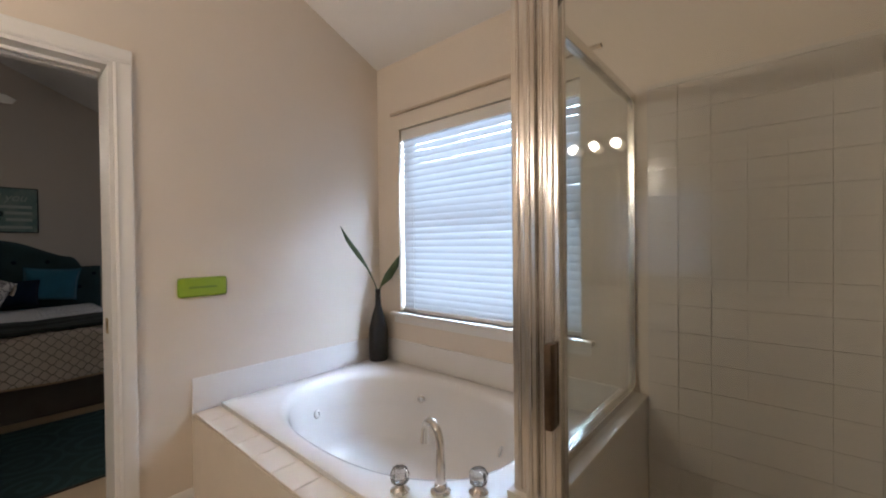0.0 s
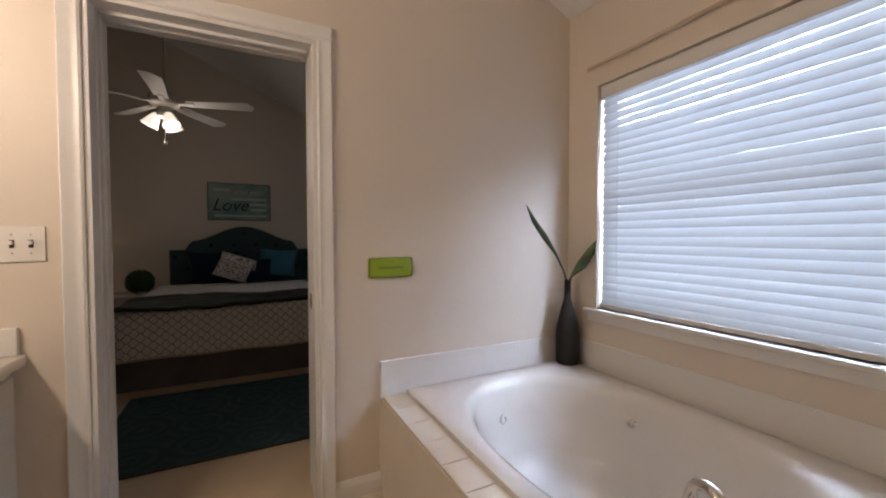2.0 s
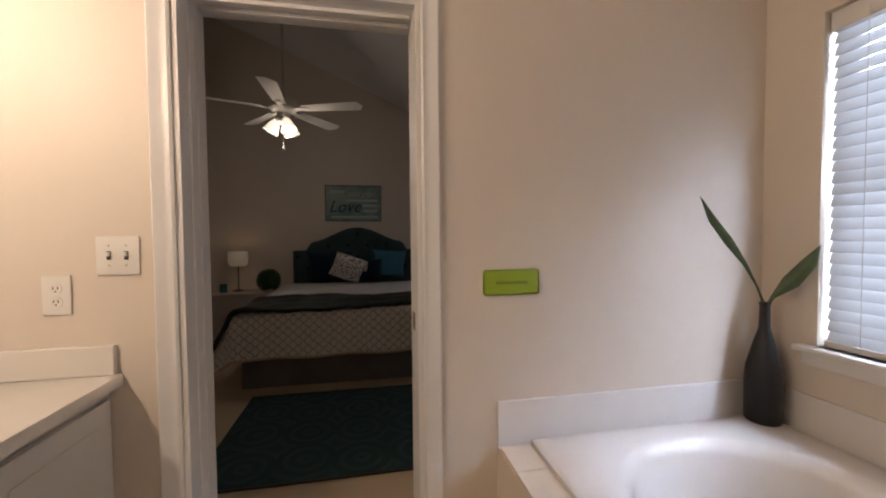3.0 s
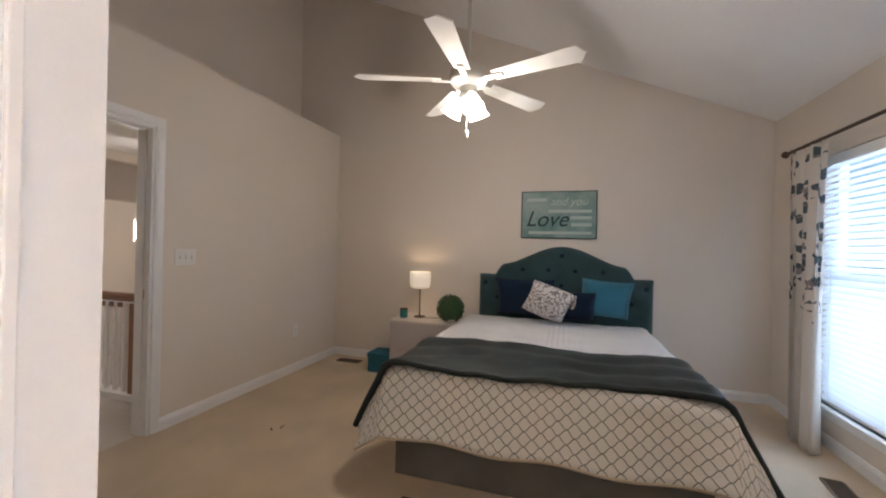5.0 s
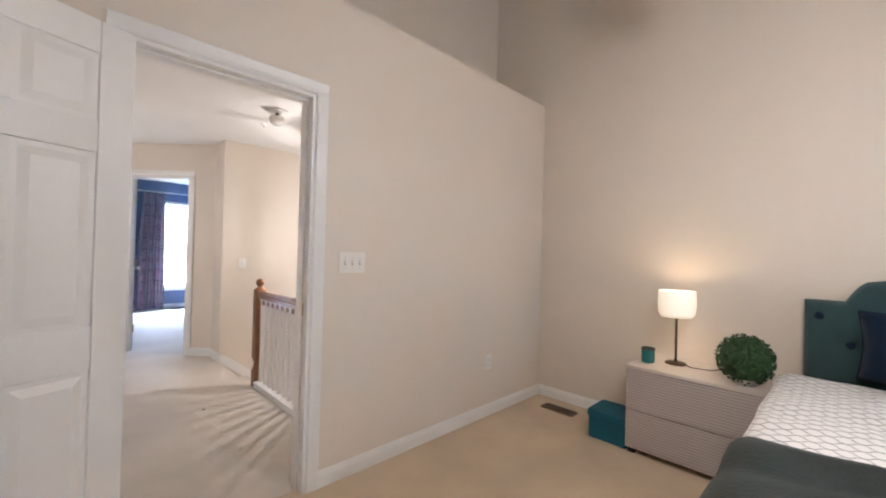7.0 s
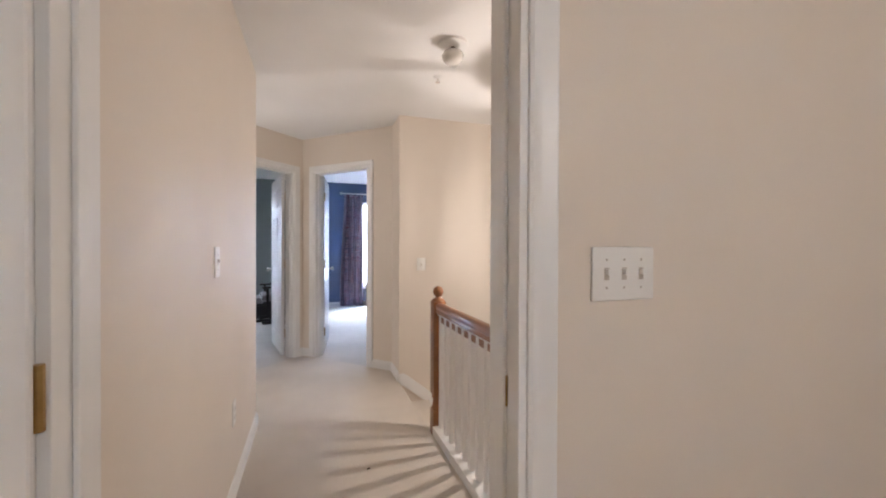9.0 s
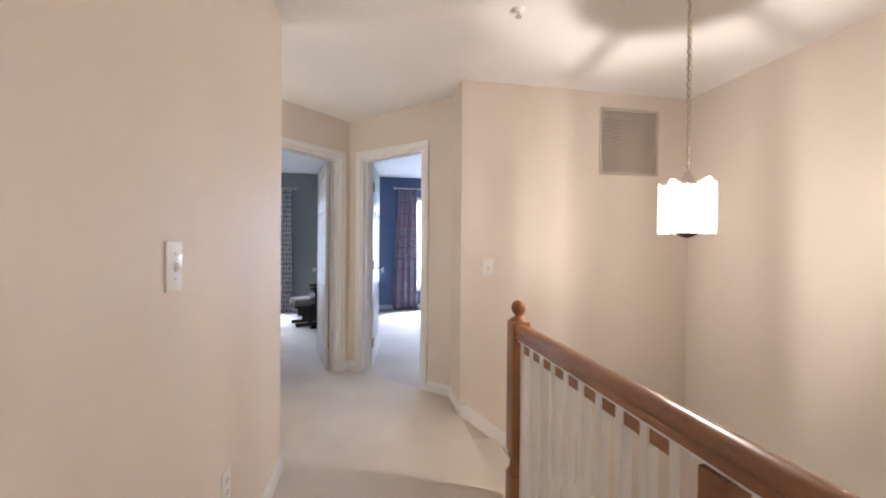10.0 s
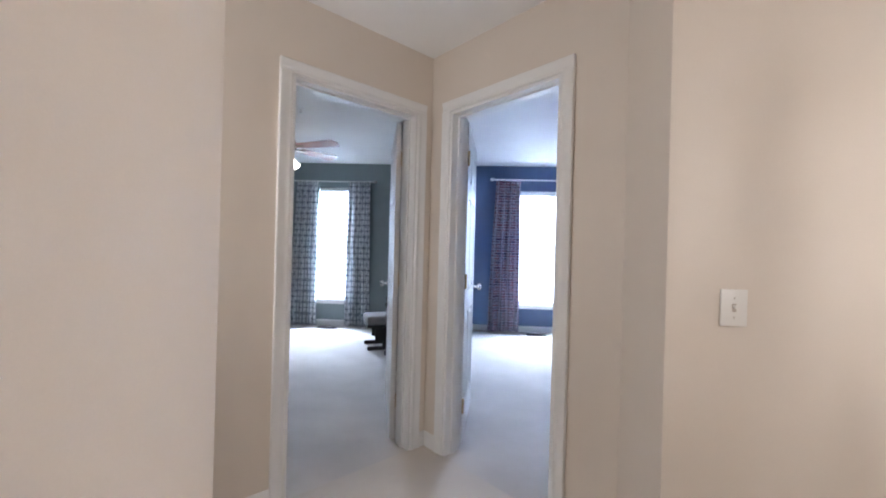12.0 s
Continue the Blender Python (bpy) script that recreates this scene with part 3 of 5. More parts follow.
def doorway(name, m, w, thick, label, h=2.035, stops=True, strike=None):
    """Local x along the opening, y into the wall."""
    d = thing(name, m, label, "door frame", kind="structure")
    for side, y, vdir in (("near", 0.0, -1), ("far", thick, 1)):
        v = (0, vdir, 0)
        part("casing_side", sweep(CASING, (0, y, 0), (0, y, h), (-1, 0, 0), v), TRIM, d, smooth=30)
        part("casing_side", sweep(CASING, (w, y, 0), (w, y, h), (1, 0, 0), v), TRIM, d, smooth=30)
        part("casing_head", sweep(CASING, (-0.062, y, h), (w + 0.062, y, h), (0, 0, 1), v), TRIM, d, smooth=30)
    e = 0.004
    part("jamb", boxbm(0, -e, 0, 0.018, thick + e, h, bevel=0.002), TRIM, d)
    part("jamb", boxbm(w - 0.018, -e, 0, w, thick + e, h, bevel=0.002), TRIM, d)
    part("head_jamb", boxbm(0.018, -e, h - 0.018, w - 0.018, thick + e, h, bevel=0.002), TRIM, d)
    if stops:
        for x0, x1 in ((0.018, 0.028), (w - 0.028, w - 0.018)):
            part("door_stop", boxbm(x0, thick * 0.35, 0, x1, thick * 0.35 + 0.035, h - 0.018, bevel=0.003), TRIM, d)
        part("door_stop", boxbm(0.028, thick * 0.35, h - 0.028, w - 0.028, thick * 0.35 + 0.035, h - 0.018, bevel=0.003), TRIM, d)
    if strike:
        x, z, s = strike
        pl = part("strike_plate", boxbm(x - 0.002, thick * 0.5 - 0.022, z - 0.032, x + 0.002, thick * 0.5 + 0.022, z + 0.032, bevel=0.001), s, d, "brass strike plate")
        part("strike_hole", boxbm(x - 0.0028, thick * 0.5 - 0.008, z - 0.016, x + 0.0028, thick * 0.5 + 0.008, z + 0.016), SLOTSHADE, pl)
    return d


d1 = doorway("door_1", pose(-1.65, -0.175, 0, rz=90), 0.765, 0.20, "white cased opening between bathroom and bedroom", h=2.012, stops=False, strike=(0.746, 0.893, BRASS))
for y in (0.07, 0.13):
    part("pocket_lip", boxbm(0.018, y - 0.006, 0, 0.024, y + 0.006, 1.994, bevel=0.002), TRIM, d1)
    part("pocket_lip", boxbm(0.03, y - 0.005, 1.981, 0.735, y + 0.005, 1.994, bevel=0.002), TRIM, d1)
doorway("door_2", pose(-2.70, HALLY, 0, rz=180), 0.76, 0.125, "white cased opening between bedroom and hall", strike=(0.74, 0.93, BRASS))
o3 = C3 + Vector((R2, R2)) * 0.875
doorway("door_3", pose(o3.x, o3.y, 0, rz=225), 0.76, 0.121, "white cased opening to the grey-green room")
o4 = C3 + Vector((-R2, R2)) * 0.175
doorway("door_4", pose(o4.x, o4.y, 0, rz=135), 0.735, 0.121, "white cased opening to the blue room")


def six_panel_door(m, w, label, h=2.01):
    d = thing("panel_door", m, label, "door")
    t = 0.035
    st, mid = 0.105, 0.10
    rails = [(0.0, 0.20), (0.80, 0.95), (1.55, 1.66), (h - 0.115, h)]
    core = boxbm(0.004, t / 2 - 0.008, 0.01, w - 0.004, t / 2 + 0.008, h - 0.004)
    for x0, x1 in ((0, st), (w - st, w)):
        box(core, x0, 0, 0.006, x1, t, h, bevel=0.003, seg=1)
    for z0, z1 in rails:
        box(core, st, 0.0008, max(z0, 0.006), w - st, t - 0.0008, z1, bevel=0.005, seg=2)
    for (a, z0), (z1, c) in zip(rails, rails[1:]):
        box(core, (w - mid) / 2, 0.0012, z0, (w + mid) / 2, t - 0.0012, z1, bevel=0.005, seg=2)
    part("door_leaf", core, TRIM, d, smooth=35)
    for (a, z0), (z1, c) in zip(rails, rails[1:]):
        for x0, x1 in ((st, (w - mid) / 2), ((w + mid) / 2, w - st)):
            bm = bmesh.new()
            for s in (-1, 1):
                yc = t / 2
                lo = [(x0 + 0.018, z0 + 0.018), (x1 - 0.018, z0 + 0.018), (x1 - 0.018, z1 - 0.018), (x0 + 0.018, z1 - 0.018)]
                hi = [(x0 + 0.045, z0 + 0.045), (x1 - 0.045, z0 + 0.045), (x1 - 0.045, z1 - 0.045), (x0 + 0.045, z1 - 0.045)]
                a4 = [bm.verts.new((x, yc + s * 0.008, z)) for x, z in lo]
                b4 = [bm.verts.new((x, yc + s * 0.0155, z)) for x, z in hi]
                bm.faces.new(b4)
                for i in range(4):
                    j = (i + 1) % 4
                    bm.faces.new((a4[i], a4[j], b4[j], b4[i]))
            part("raised_panel", bm, TRIM, d)
    for z in (0.25, 1.02, 1.78):
        part("hinge", tube([(-0.004, -0.004, z - 0.045), (-0.004, -0.004, z + 0.045)], 0.007, 8), BRASS, d, "brass hinge", smooth=40)
    for s, y in ((-1, 0.0), (1, t)):
        prof = [(0.026, 0.0), (0.026, 0.006), (0.011, 0.010), (0.010, 0.03), (0.024, 0.038), (0.028, 0.05), (0.022, 0.062), (0.006, 0.066)]
        part("knob", lathe(prof, 16), CHROME, d, "silver door knob", smooth=40, at=pose(w - 0.06, y, 0.93, rx=90 if s < 0 else -90))
    return d


six_panel_door(pose(-2.708, HALLY + 0.022, 0.004, rz=21), 0.735, "white six-panel door swung open against the bedroom wall")
six_panel_door(pose(-2.762, -6.292, 0.004, rz=-77), 0.735, "white six-panel door open into the grey-green room")
six_panel_door(pose(-3.184, -6.25, 0.004, rz=-96), 0.715, "white six-panel door open into the blue room")

BASE = [(0, 0), (0.014, 0), (0.014, 0.058), (0.010, 0.070), (0.006, 0.080), (0.003, 0.086), (0, 0.086)]


def baseboard(p0, p1):
    """Room on the left of the way from p0 to p1."""
    a, c = Vector((*p0, 0.0)), Vector((*p1, 0.0))
    d = (c - a).normalized()
    return solid("baseboard", sweep(BASE, a, c, (-d.y, d.x, 0), (0, 0, 1)), TRIM, "white moulded baseboard", "baseboard")


S3 = lambda s: tuple(C3 + Vector((R2, R2)) * s)
S4 = lambda s: tuple(C3 + Vector((-R2, R2)) * s)
for p0, p1 in (((-1.65, 0.86), (-1.65, 0.652)), ((BEDX, HALLY), (-3.522, HALLY)), ((-2.638, HALLY), (-1.85, HALLY)),
               ((BEDX, WIN_Y), (BEDX, HALLY)), ((-1.85, WIN_Y), (BEDX, WIN_Y)), ((-1.85, HALLY), (-1.85, -0.237)), ((-1.85, 0.648), (-1.85, WIN_Y)),
               ((HX, -4.555), (HX, -2.42)), ((-1.75, -4.60), (HX + 0.14, -4.60)), (S3(0), S3(0.053)), (S3(0.937), S3(1.69)), (S4(1.202), S4(0.972)), (S4(0.113), S4(0)),
               ((-3.80, -5.09), (-3.80, -5.42)), ((-2.9, FARY), (1.0, FARY)), ((-5.85, FARY), (-3.0, FARY))):
    baseboard(p0, p1)


# ---- windows, blinds, curtains ----
def window_unit(name, m, w, h, label, sill=True, wood=TRIM):
    """Local x across, y outwards from the inner wall face, z up from the opening's foot."""
    d = thing(name, m, label, "window", kind="structure")
    y0, y1 = 0.09, 0.14
    for x0, x1 in ((0, 0.045), (w - 0.045, w)):
        part("window_frame", boxbm(x0, y0, 0, x1, y1, h, bevel=0.004), wood, d)
    for z0, z1 in ((0, 0.05), (h / 2 - 0.02, h / 2 + 0.02), (h - 0.045, h)):
        part("sash_rail", boxbm(0.045, y0 + 0.006, z0, w - 0.045, y1 - 0.006, z1, bevel=0.004), wood, d)
    for z0, z1 in ((0.05, h / 2 - 0.02), (h / 2 + 0.02, h - 0.045)):
        g = part("pane", boxbm(0.045, 0.113, z0, w - 0.045, 0.117, z1), GLASS, d)
        g.visible_shadow = False
    if sill:
        part("window_stool", boxbm(-0.06, -0.04, -0.022, w + 0.06, 0.088, 0.0, bevel=0.006), wood, d)
        part("apron", boxbm(-0.045, -0.014, -0.072, w + 0.045, 0.0, -0.0225, bevel=0.004), wood, d)
    return d


def blind(m, w, h, label, tilt, pitch=0.044, depth=0.05, joined=False):
    b = thing("window_blind", m, label, "blind")
    part("headrail", boxbm(0.008, 0.015, h - 0.07, w - 0.008, 0.065, h - 0.002, bevel=0.004), TRIM, b)
    part("bottom_rail", boxbm(0.01, 0.018, 0.001, w - 0.01, 0.062, 0.024, bevel=0.004), TRIM, b)
    n = int((h - 0.055) / pitch)

    def slat_bm(bm, m2):
        ring = []
        for k in range(5):
            y = (k / 4 - 0.5) * depth
            ring.append((y, 0.004 * (1 - (2 * y / depth) ** 2)))
        lo = [[bm.verts.new(m2 @ Vector((x, y, z))) for y, z in ring] for x in (0.012, w - 0.012)]
        hi = [[bm.verts.new(m2 @ Vector((x, y, z + 0.0025))) for y, z in ring] for x in (0.012, w - 0.012)]
        for k in range(4):
            bm.faces.new((lo[0][k], lo[0][k + 1], lo[1][k + 1], lo[1][k]))
            bm.faces.new((hi[0][k], hi[1][k], hi[1][k + 1], hi[0][k + 1]))
        for g in (0, 4):
            bm.faces.new((lo[0][g], lo[1][g], hi[1][g], hi[0][g]))
        return bm

    if joined:
        bm = bmesh.new()
        for i in range(n):
            slat_bm(bm, pose(0, 0.04, 0.042 + i * pitch, rx=tilt))
        part("slats", bm, SLAT, b, smooth=40)
    else:
        me = mesh_of("slat", slat_bm(bmesh.new(), Matrix()), SLAT, 40)
        for i in range(n):
            o = new("slat", me)
            o.parent = b
            o.matrix_basis = pose(0, 0.04, 0.042 + i * pitch, rx=tilt + random.uniform(-1.2, 1.2), ry=random.uniform(-0.12, 0.12))
    for x in (0.12, w - 0.12):
        part("ladder_cord", tube([(x, 0.012, 0.02), (x, 0.012, h - 0.03)], 0.0012, 5), TRIM, b)
    return b


window_unit("window_1", pose(-1.44, WIN_Y, 0.79), 1.22, 1.205, "white bathroom window above the tub")
blind(pose(-1.44, WIN_Y, 0.792), 1.22, 1.20, "white horizontal blind closed against daylight", 66, pitch=0.041)
window_unit("window_2", pose(-5.02, WIN_Y, 0.275), 1.45, 1.71, "white bedroom window")
blind(pose(-5.02, WIN_Y, 0.277), 1.45, 1.706, "white horizontal blind half open against daylight", 46)
# unseen window, added around the opening of the nook's fill lamp
window_unit("added_nook_window", pose(-1.75, -4.66, 0.85, rz=-90), 0.37, 1.20, "unseen narrow white window added in the hall nook for its fill lamp")
window_unit("window_3", pose(-0.93, FARY, 0.40, rz=180), 0.50, 1.73, "tall white window in the grey-green room")
blind(pose(-0.93, FARY, 0.402, rz=180), 0.50, 1.726, "white closed blind in the grey-green room", 62, joined=True)
window_unit("window_4", pose(-3.98, FARY, 0.42, rz=180), 0.95, 1.71, "wide white window in the blue room")
blind(pose(-3.98, FARY, 0.422, rz=180), 0.95, 1.706, "white closed blind in the blue room", 62, joined=True)

rod = thing("curtain_rail", pose(0, 0, 0), "thin beige empty rail above the bathroom window", "curtain rail")
part("rail", tube([(-1.50, WIN_Y - 0.012, 2.10), (-0.12, WIN_Y - 0.012, 2.10)], 0.011, 8), LINER, rod, smooth=40)
for x in (-1.49, -0.13):
    part("bracket", boxbm(x - 0.01, WIN_Y - 0.012, 2.092, x + 0.01, WIN_Y, 2.108), PAINT, rod)


def curtain(m, top_w, foot_w, h, folds, material, label, lean=0.0, depth=0.035, group=""):
    """Local x across from the rod's end, z up from the foot."""
    c = thing("curtain", m, label, "curtain", group)
    cloth = folds * 0.17

    def place(s, t):
        w = foot_w + (top_w - foot_w) * (t ** 1.4)
        a = s * folds * 2 * math.pi
        dd = depth * (0.6 + 0.7 * (1 - t)) * (1 + 0.25 * math.sin(3.1 * s * folds + 2))
        x = s * w + lean * (1 - t) + 0.012 * math.sin(2 * a) + 0.01 * noise.noise(Vector((s * 4, t * 3, 1)))
        return Vector((x, dd * math.sin(a + 0.7 * math.sin(2.2 * t + 5 * s)), t * h))

    ob = part("cloth", grid(folds * 10, 30, place, lambda s, t: (s * cloth, t * h)), material, c, smooth=80)
    sol = ob.modifiers.new("thickness", "SOLIDIFY")
    sol.thickness = 0.0025
    for i in range(folds):
        x = (i + 0.5) / folds * top_w
        part("ring", tube([(x, 0.018 * math.cos(q), h + 0.012 + 0.018 * math.sin(q)) for q in [k * math.pi / 5 for k in range(11)]], 0.0022, 5), BRONZE, c)
    return c


def curtain_rod(x0, x1, y, z, material, label, toward):
    r = thing("curtain_rod", pose(0, 0, 0), label, "curtain rod")
    part("pole", tube([(x0, y, z), (x1, y, z)], 0.011, 12), material, r, smooth=40)
    for x in (x0, x1):
        s = 1 if x == max(x0, x1) else -1
        part("finial", lathe([(0.011, 0), (0.02, 0.008), (0.026, 0.024), (0.02, 0.042), (0.006, 0.052)], 14), material, r, smooth=40, at=pose(x, y, z, ry=90 * s))
        part("bracket", tube([(x - s * 0.06, y, z - 0.006), (x - s * 0.06, toward, z - 0.03)], 0.007, 8), material, r)
    return r


curtain_rod(-5.10, -3.10, 1.86, 2.04, BRONZE, "dark bronze curtain rod above the bedroom window", WIN_Y)
curtain(pose(-5.07, 1.86, 0.012), 0.43, 0.30, 2.01, 5, FLORAL, "white curtain with grey flowers drawn aside", 0.10, group="bedroom curtains")
curtain(pose(-3.95, 1.86, 0.012), 0.55, 0.55, 2.01, 6, FLORAL, "white curtain with grey flowers drawn aside", 0.0, group="bedroom curtains")
curtain_rod(-1.80, -0.55, FARY + 0.07, 2.21, TRIM, "white curtain rod in the grey-green room", FARY)
curtain(pose(-1.76, FARY + 0.07, 0.012), 0.34, 0.40, 2.18, 4, TRELLIS, "white curtain with a grey trellis pattern", -0.03, group="grey-green room curtains")
curtain(pose(-0.96, FARY + 0.07, 0.012), 0.34, 0.42, 2.18, 4, TRELLIS, "white curtain with a grey trellis pattern", -0.0, group="grey-green room curtains")
curtain_rod(-5.25, -3.62, FARY + 0.07, 2.28, TRIM, "white curtain rod in the blue room", FARY)
curtain(pose(-4.02, FARY + 0.07, 0.012), 0.36, 0.46, 2.25, 4, PLAID, "navy and red patchwork plaid curtain", -0.02)

# ---- bathroom ----
tub = thing("bathtub", pose(0, 0, 0), "white oval drop-in bathtub in a tiled deck", "bathtub")
TX0, TX1, TY0, TY1, TZ = -1.65, -0.06, 0.86, WIN_Y, 0.450
part("deck_front", boxbm(TX0, TY0, 0, TX1, TY0 + 0.05, TZ - 0.012), DECKTILE, tub)
part("deck_core", boxbm(TX0, TY0 + 0.05, 0, TX1, TY1, 0.03), DECKTILE, tub)
CX, CY, RA, RB = -0.87, 1.475, 0.63, 0.425


def oval(k, n, a, c, pw=2.3):
    q = 2 * math.pi * k / n
    ca, sa = math.cos(q), math.sin(q)
    return CX + a * math.copysign(abs(ca) ** (2 / pw), ca), CY + c * math.copysign(abs(sa) ** (2 / pw), sa)


def rect_pt(k, n, x0, y0, x1, y1):
    q = 2 * math.pi * k / n
    ca, sa = math.cos(q), math.sin(q)
    t = min(((x1 - CX) / ca if ca > 0 else (x0 - CX) / ca) if abs(ca) > 1e-6 else 9, ((y1 - CY) / sa if sa > 0 else (y0 - CY) / sa) if abs(sa) > 1e-6 else 9)
    return CX + t * ca, CY + t * sa


bm = bmesh.new()
NT = 96
rings = []
for spec in (("r", 0.0, TZ - 0.03), ("r", 0.0, TZ + 0.016), ("r", 0.012, TZ + 0.022), ("o", RA + 0.02, RB + 0.02, TZ + 0.022), ("o", RA, RB, TZ + 0.014),
             ("o", RA - 0.025, RB - 0.02, TZ - 0.02), ("o", RA - 0.06, RB - 0.045, TZ - 0.14), ("o", RA - 0.11, RB - 0.09, TZ - 0.30),
             ("o", RA - 0.17, RB - 0.13, TZ - 0.36), ("o", RA - 0.28, RB - 0.22, TZ - 0.385), ("o", 0.05, 0.03, TZ - 0.39)):
    ring = []
    for k in range(NT):
        if spec[0] == "r":
            e = spec[1]
            x, y = rect_pt(k, NT, TX0 + 0.035 + e, TY0 + 0.115 + e, TX1 - 0.03 - e, TY1 - 0.03 - e)
            z = spec[2]
        else:
            x, y = oval(k, NT, spec[1], spec[2])
            z = spec[3]
        ring.append(bm.verts.new((x, y, z)))
    rings.append(ring)
for a, c in zip(rings, rings[1:]):
    for k in range(NT):
        j = (k + 1) % NT
        bm.faces.new((a[k], a[j], c[j], c[k]))
bm.faces.new(rings[-1])
part("basin", bm, ACRYLIC, tub, "white acrylic basin", smooth=50)
# deck tiles along the front, and the low tiled splash on the walls
tile_a = mesh_of("tile", boxbm(0, 0, 0, 0.150, 0.113, 0.012, bevel=0.002, seg=1), DECKTILE)
for i in range(10):
    o = new("tile", tile_a)
    o.parent = tub
    o.matrix_basis = pose(TX0 + 0.035 + i * 0.1525, TY0 + 0.001, TZ - 0.011)
sp1 = boxbm(TX0, TY0, TZ - 0.02, TX0 + 0.012, TY1 - 0.013, 0.605, bevel=0.004)
part("splash", sp1, ACRYLIC, tub)
part("splash", boxbm(TX0, TY1 - 0.012, TZ - 0.02, TX1, TY1, 0.605, bevel=0.004), ACRYLIC, tub)
for x, y in ((-1.06, 1.84), (-1.36, 1.30), (-0.35, 1.62)):
    qa = math.atan2(CY - y, CX - x)
    jet = part("jet", lathe([(0.022, 0), (0.022, 0.006), (0.012, 0.010), (0.010, 0.004)], 16), CHROME if x == -1.06 else ACRYLIC, tub, "whirlpool jet", smooth=40,
               at=pose(x + 0.05 * math.cos(qa), y + 0.05 * math.sin(qa), 0.375, ry=80, rz=math.degrees(qa)))

fau = thing("bath_faucet", pose(-0.31, 1.13, TZ + 0.022, rz=38), "chrome gooseneck tub faucet with crystal knobs", "faucet")
arc = [(0, 0, 0.0), (0, 0, 0.09)] + [(0, 0.05 - 0.05 * math.cos(q), 0.14 + 0.06 * math.sin(q)) for q in [k * math.pi / 10 for k in range(0, 10)]] + [(0, 0.104, 0.115)]
part("spout", tube(arc, [0.017, 0.015] + [0.0135] * 10 + [0.016], 14), CHROME, fau, smooth=60, at=pose(0, 0, 0, rz=34))
part("spout_base", lathe([(0.032, 0), (0.032, 0.008), (0.022, 0.014), (0.02, 0.03), (0.016, 0.035)], 18), CHROME, fau, smooth=40)
for x in (-0.125, 0.115):
    k = part("knob_base", lathe([(0.03, 0), (0.03, 0.008), (0.018, 0.016), (0.012, 0.03)], 16), CHROME, fau, smooth=40, at=pose(x, 0, 0))
    part("crystal_knob", lathe([(0.014, 0.03), (0.028, 0.038), (0.030, 0.062), (0.024, 0.074), (0.008, 0.078)], 9), CRYSTAL, k, "clear faceted acrylic knob")

vase = thing("bottle_vase", pose(-1.555, 1.925, TZ + 0.022) @ Matrix.Scale(1.26, 4), "tall black bottle vase with two dark leaves on the tub corner", "vase")
part("bottle", lathe([(0.0, 0), (0.046, 0.0), (0.050, 0.01), (0.051, 0.12), (0.047, 0.17), (0.030, 0.24), (0.0155, 0.29), (0.0135, 0.36), (0.0165, 0.37), (0.012, 0.372), (0.01, 0.30)], 28, caps=False), BLACK, vase, smooth=60)


def leaf(points, widths):
    bm = bmesh.new()
    pts = [Vector(q) for q in points]
    rows = []
    for i, (q, w) in enumerate(zip(pts, widths)):
        d = (pts[min(i + 1, len(pts) - 1)] - pts[max(i - 1, 0)]).normalized()
        s = d.cross(Vector((0.6, -0.8, 0))).normalized()
        rows.append([bm.verts.new(q + s * w + Vector((0.2, -0.2, 0)) * w), bm.verts.new(q), bm.verts.new(q - s * w + Vector((0.2, -0.2, 0)) * w)])
    for a, c in zip(rows, rows[1:]):
        for k in range(2):
            bm.faces.new((a[k], a[k + 1], c[k + 1], c[k]))
    return bm


for pts, wd in (([(0, 0, 0.35), (-0.01, -0.02, 0.42), (-0.025, -0.05, 0.49), (-0.035, -0.10, 0.56), (-0.042, -0.155, 0.63), (-0.046, -0.195, 0.70)], [0.003, 0.003, 0.006, 0.013, 0.011, 0.001]),
                ([(0, 0, 0.35), (0.015, 0.01, 0.39), (0.05, 0.03, 0.44), (0.085, 0.05, 0.50), (0.105, 0.06, 0.55)], [0.003, 0.006, 0.022, 0.018, 0.001])):
    lf = part("leaf", leaf(pts, wd), LEAF, vase, smooth=80)
    so = lf.modifiers.new("thickness", "SOLIDIFY")
    so.thickness = 0.0015
part("stem", tube([(0, 0, 0.30), (0.0, 0.0, 0.36), (-0.01, -0.02, 0.42)], 0.003, 6), LEAF, vase)

plq = thing("wall_plaque", pose(-1.65, 0.914, 1.04, rz=90), "lime green rounded plaque on the bathroom wall", "plaque")
part("plate", boxbm(-0.105, -0.012, -0.046, 0.105, 0, 0.046, bevel=0.012, seg=3), LIME, plq, smooth=50)
part("script_bar", boxbm(-0.06, -0.0135, -0.006, 0.06, -0.011, 0.004, bevel=0.001), LIMEDARK, plq, "small illegible dark script")

# shower enclosure
sh = thing("shower_enclosure", pose(0, 0, 0), "framed glass shower enclosure beside the tub", "shower")
part("knee_wall", boxbm(-0.058, 1.10, 0, 0.06, WIN_Y, 0.60, bevel=0.004), TILE, sh, "tiled knee wall")
part("curb", boxbm(0.06, 1.10, 0, 0.95, 1.20, 0.12, bevel=0.006), TILE, sh)
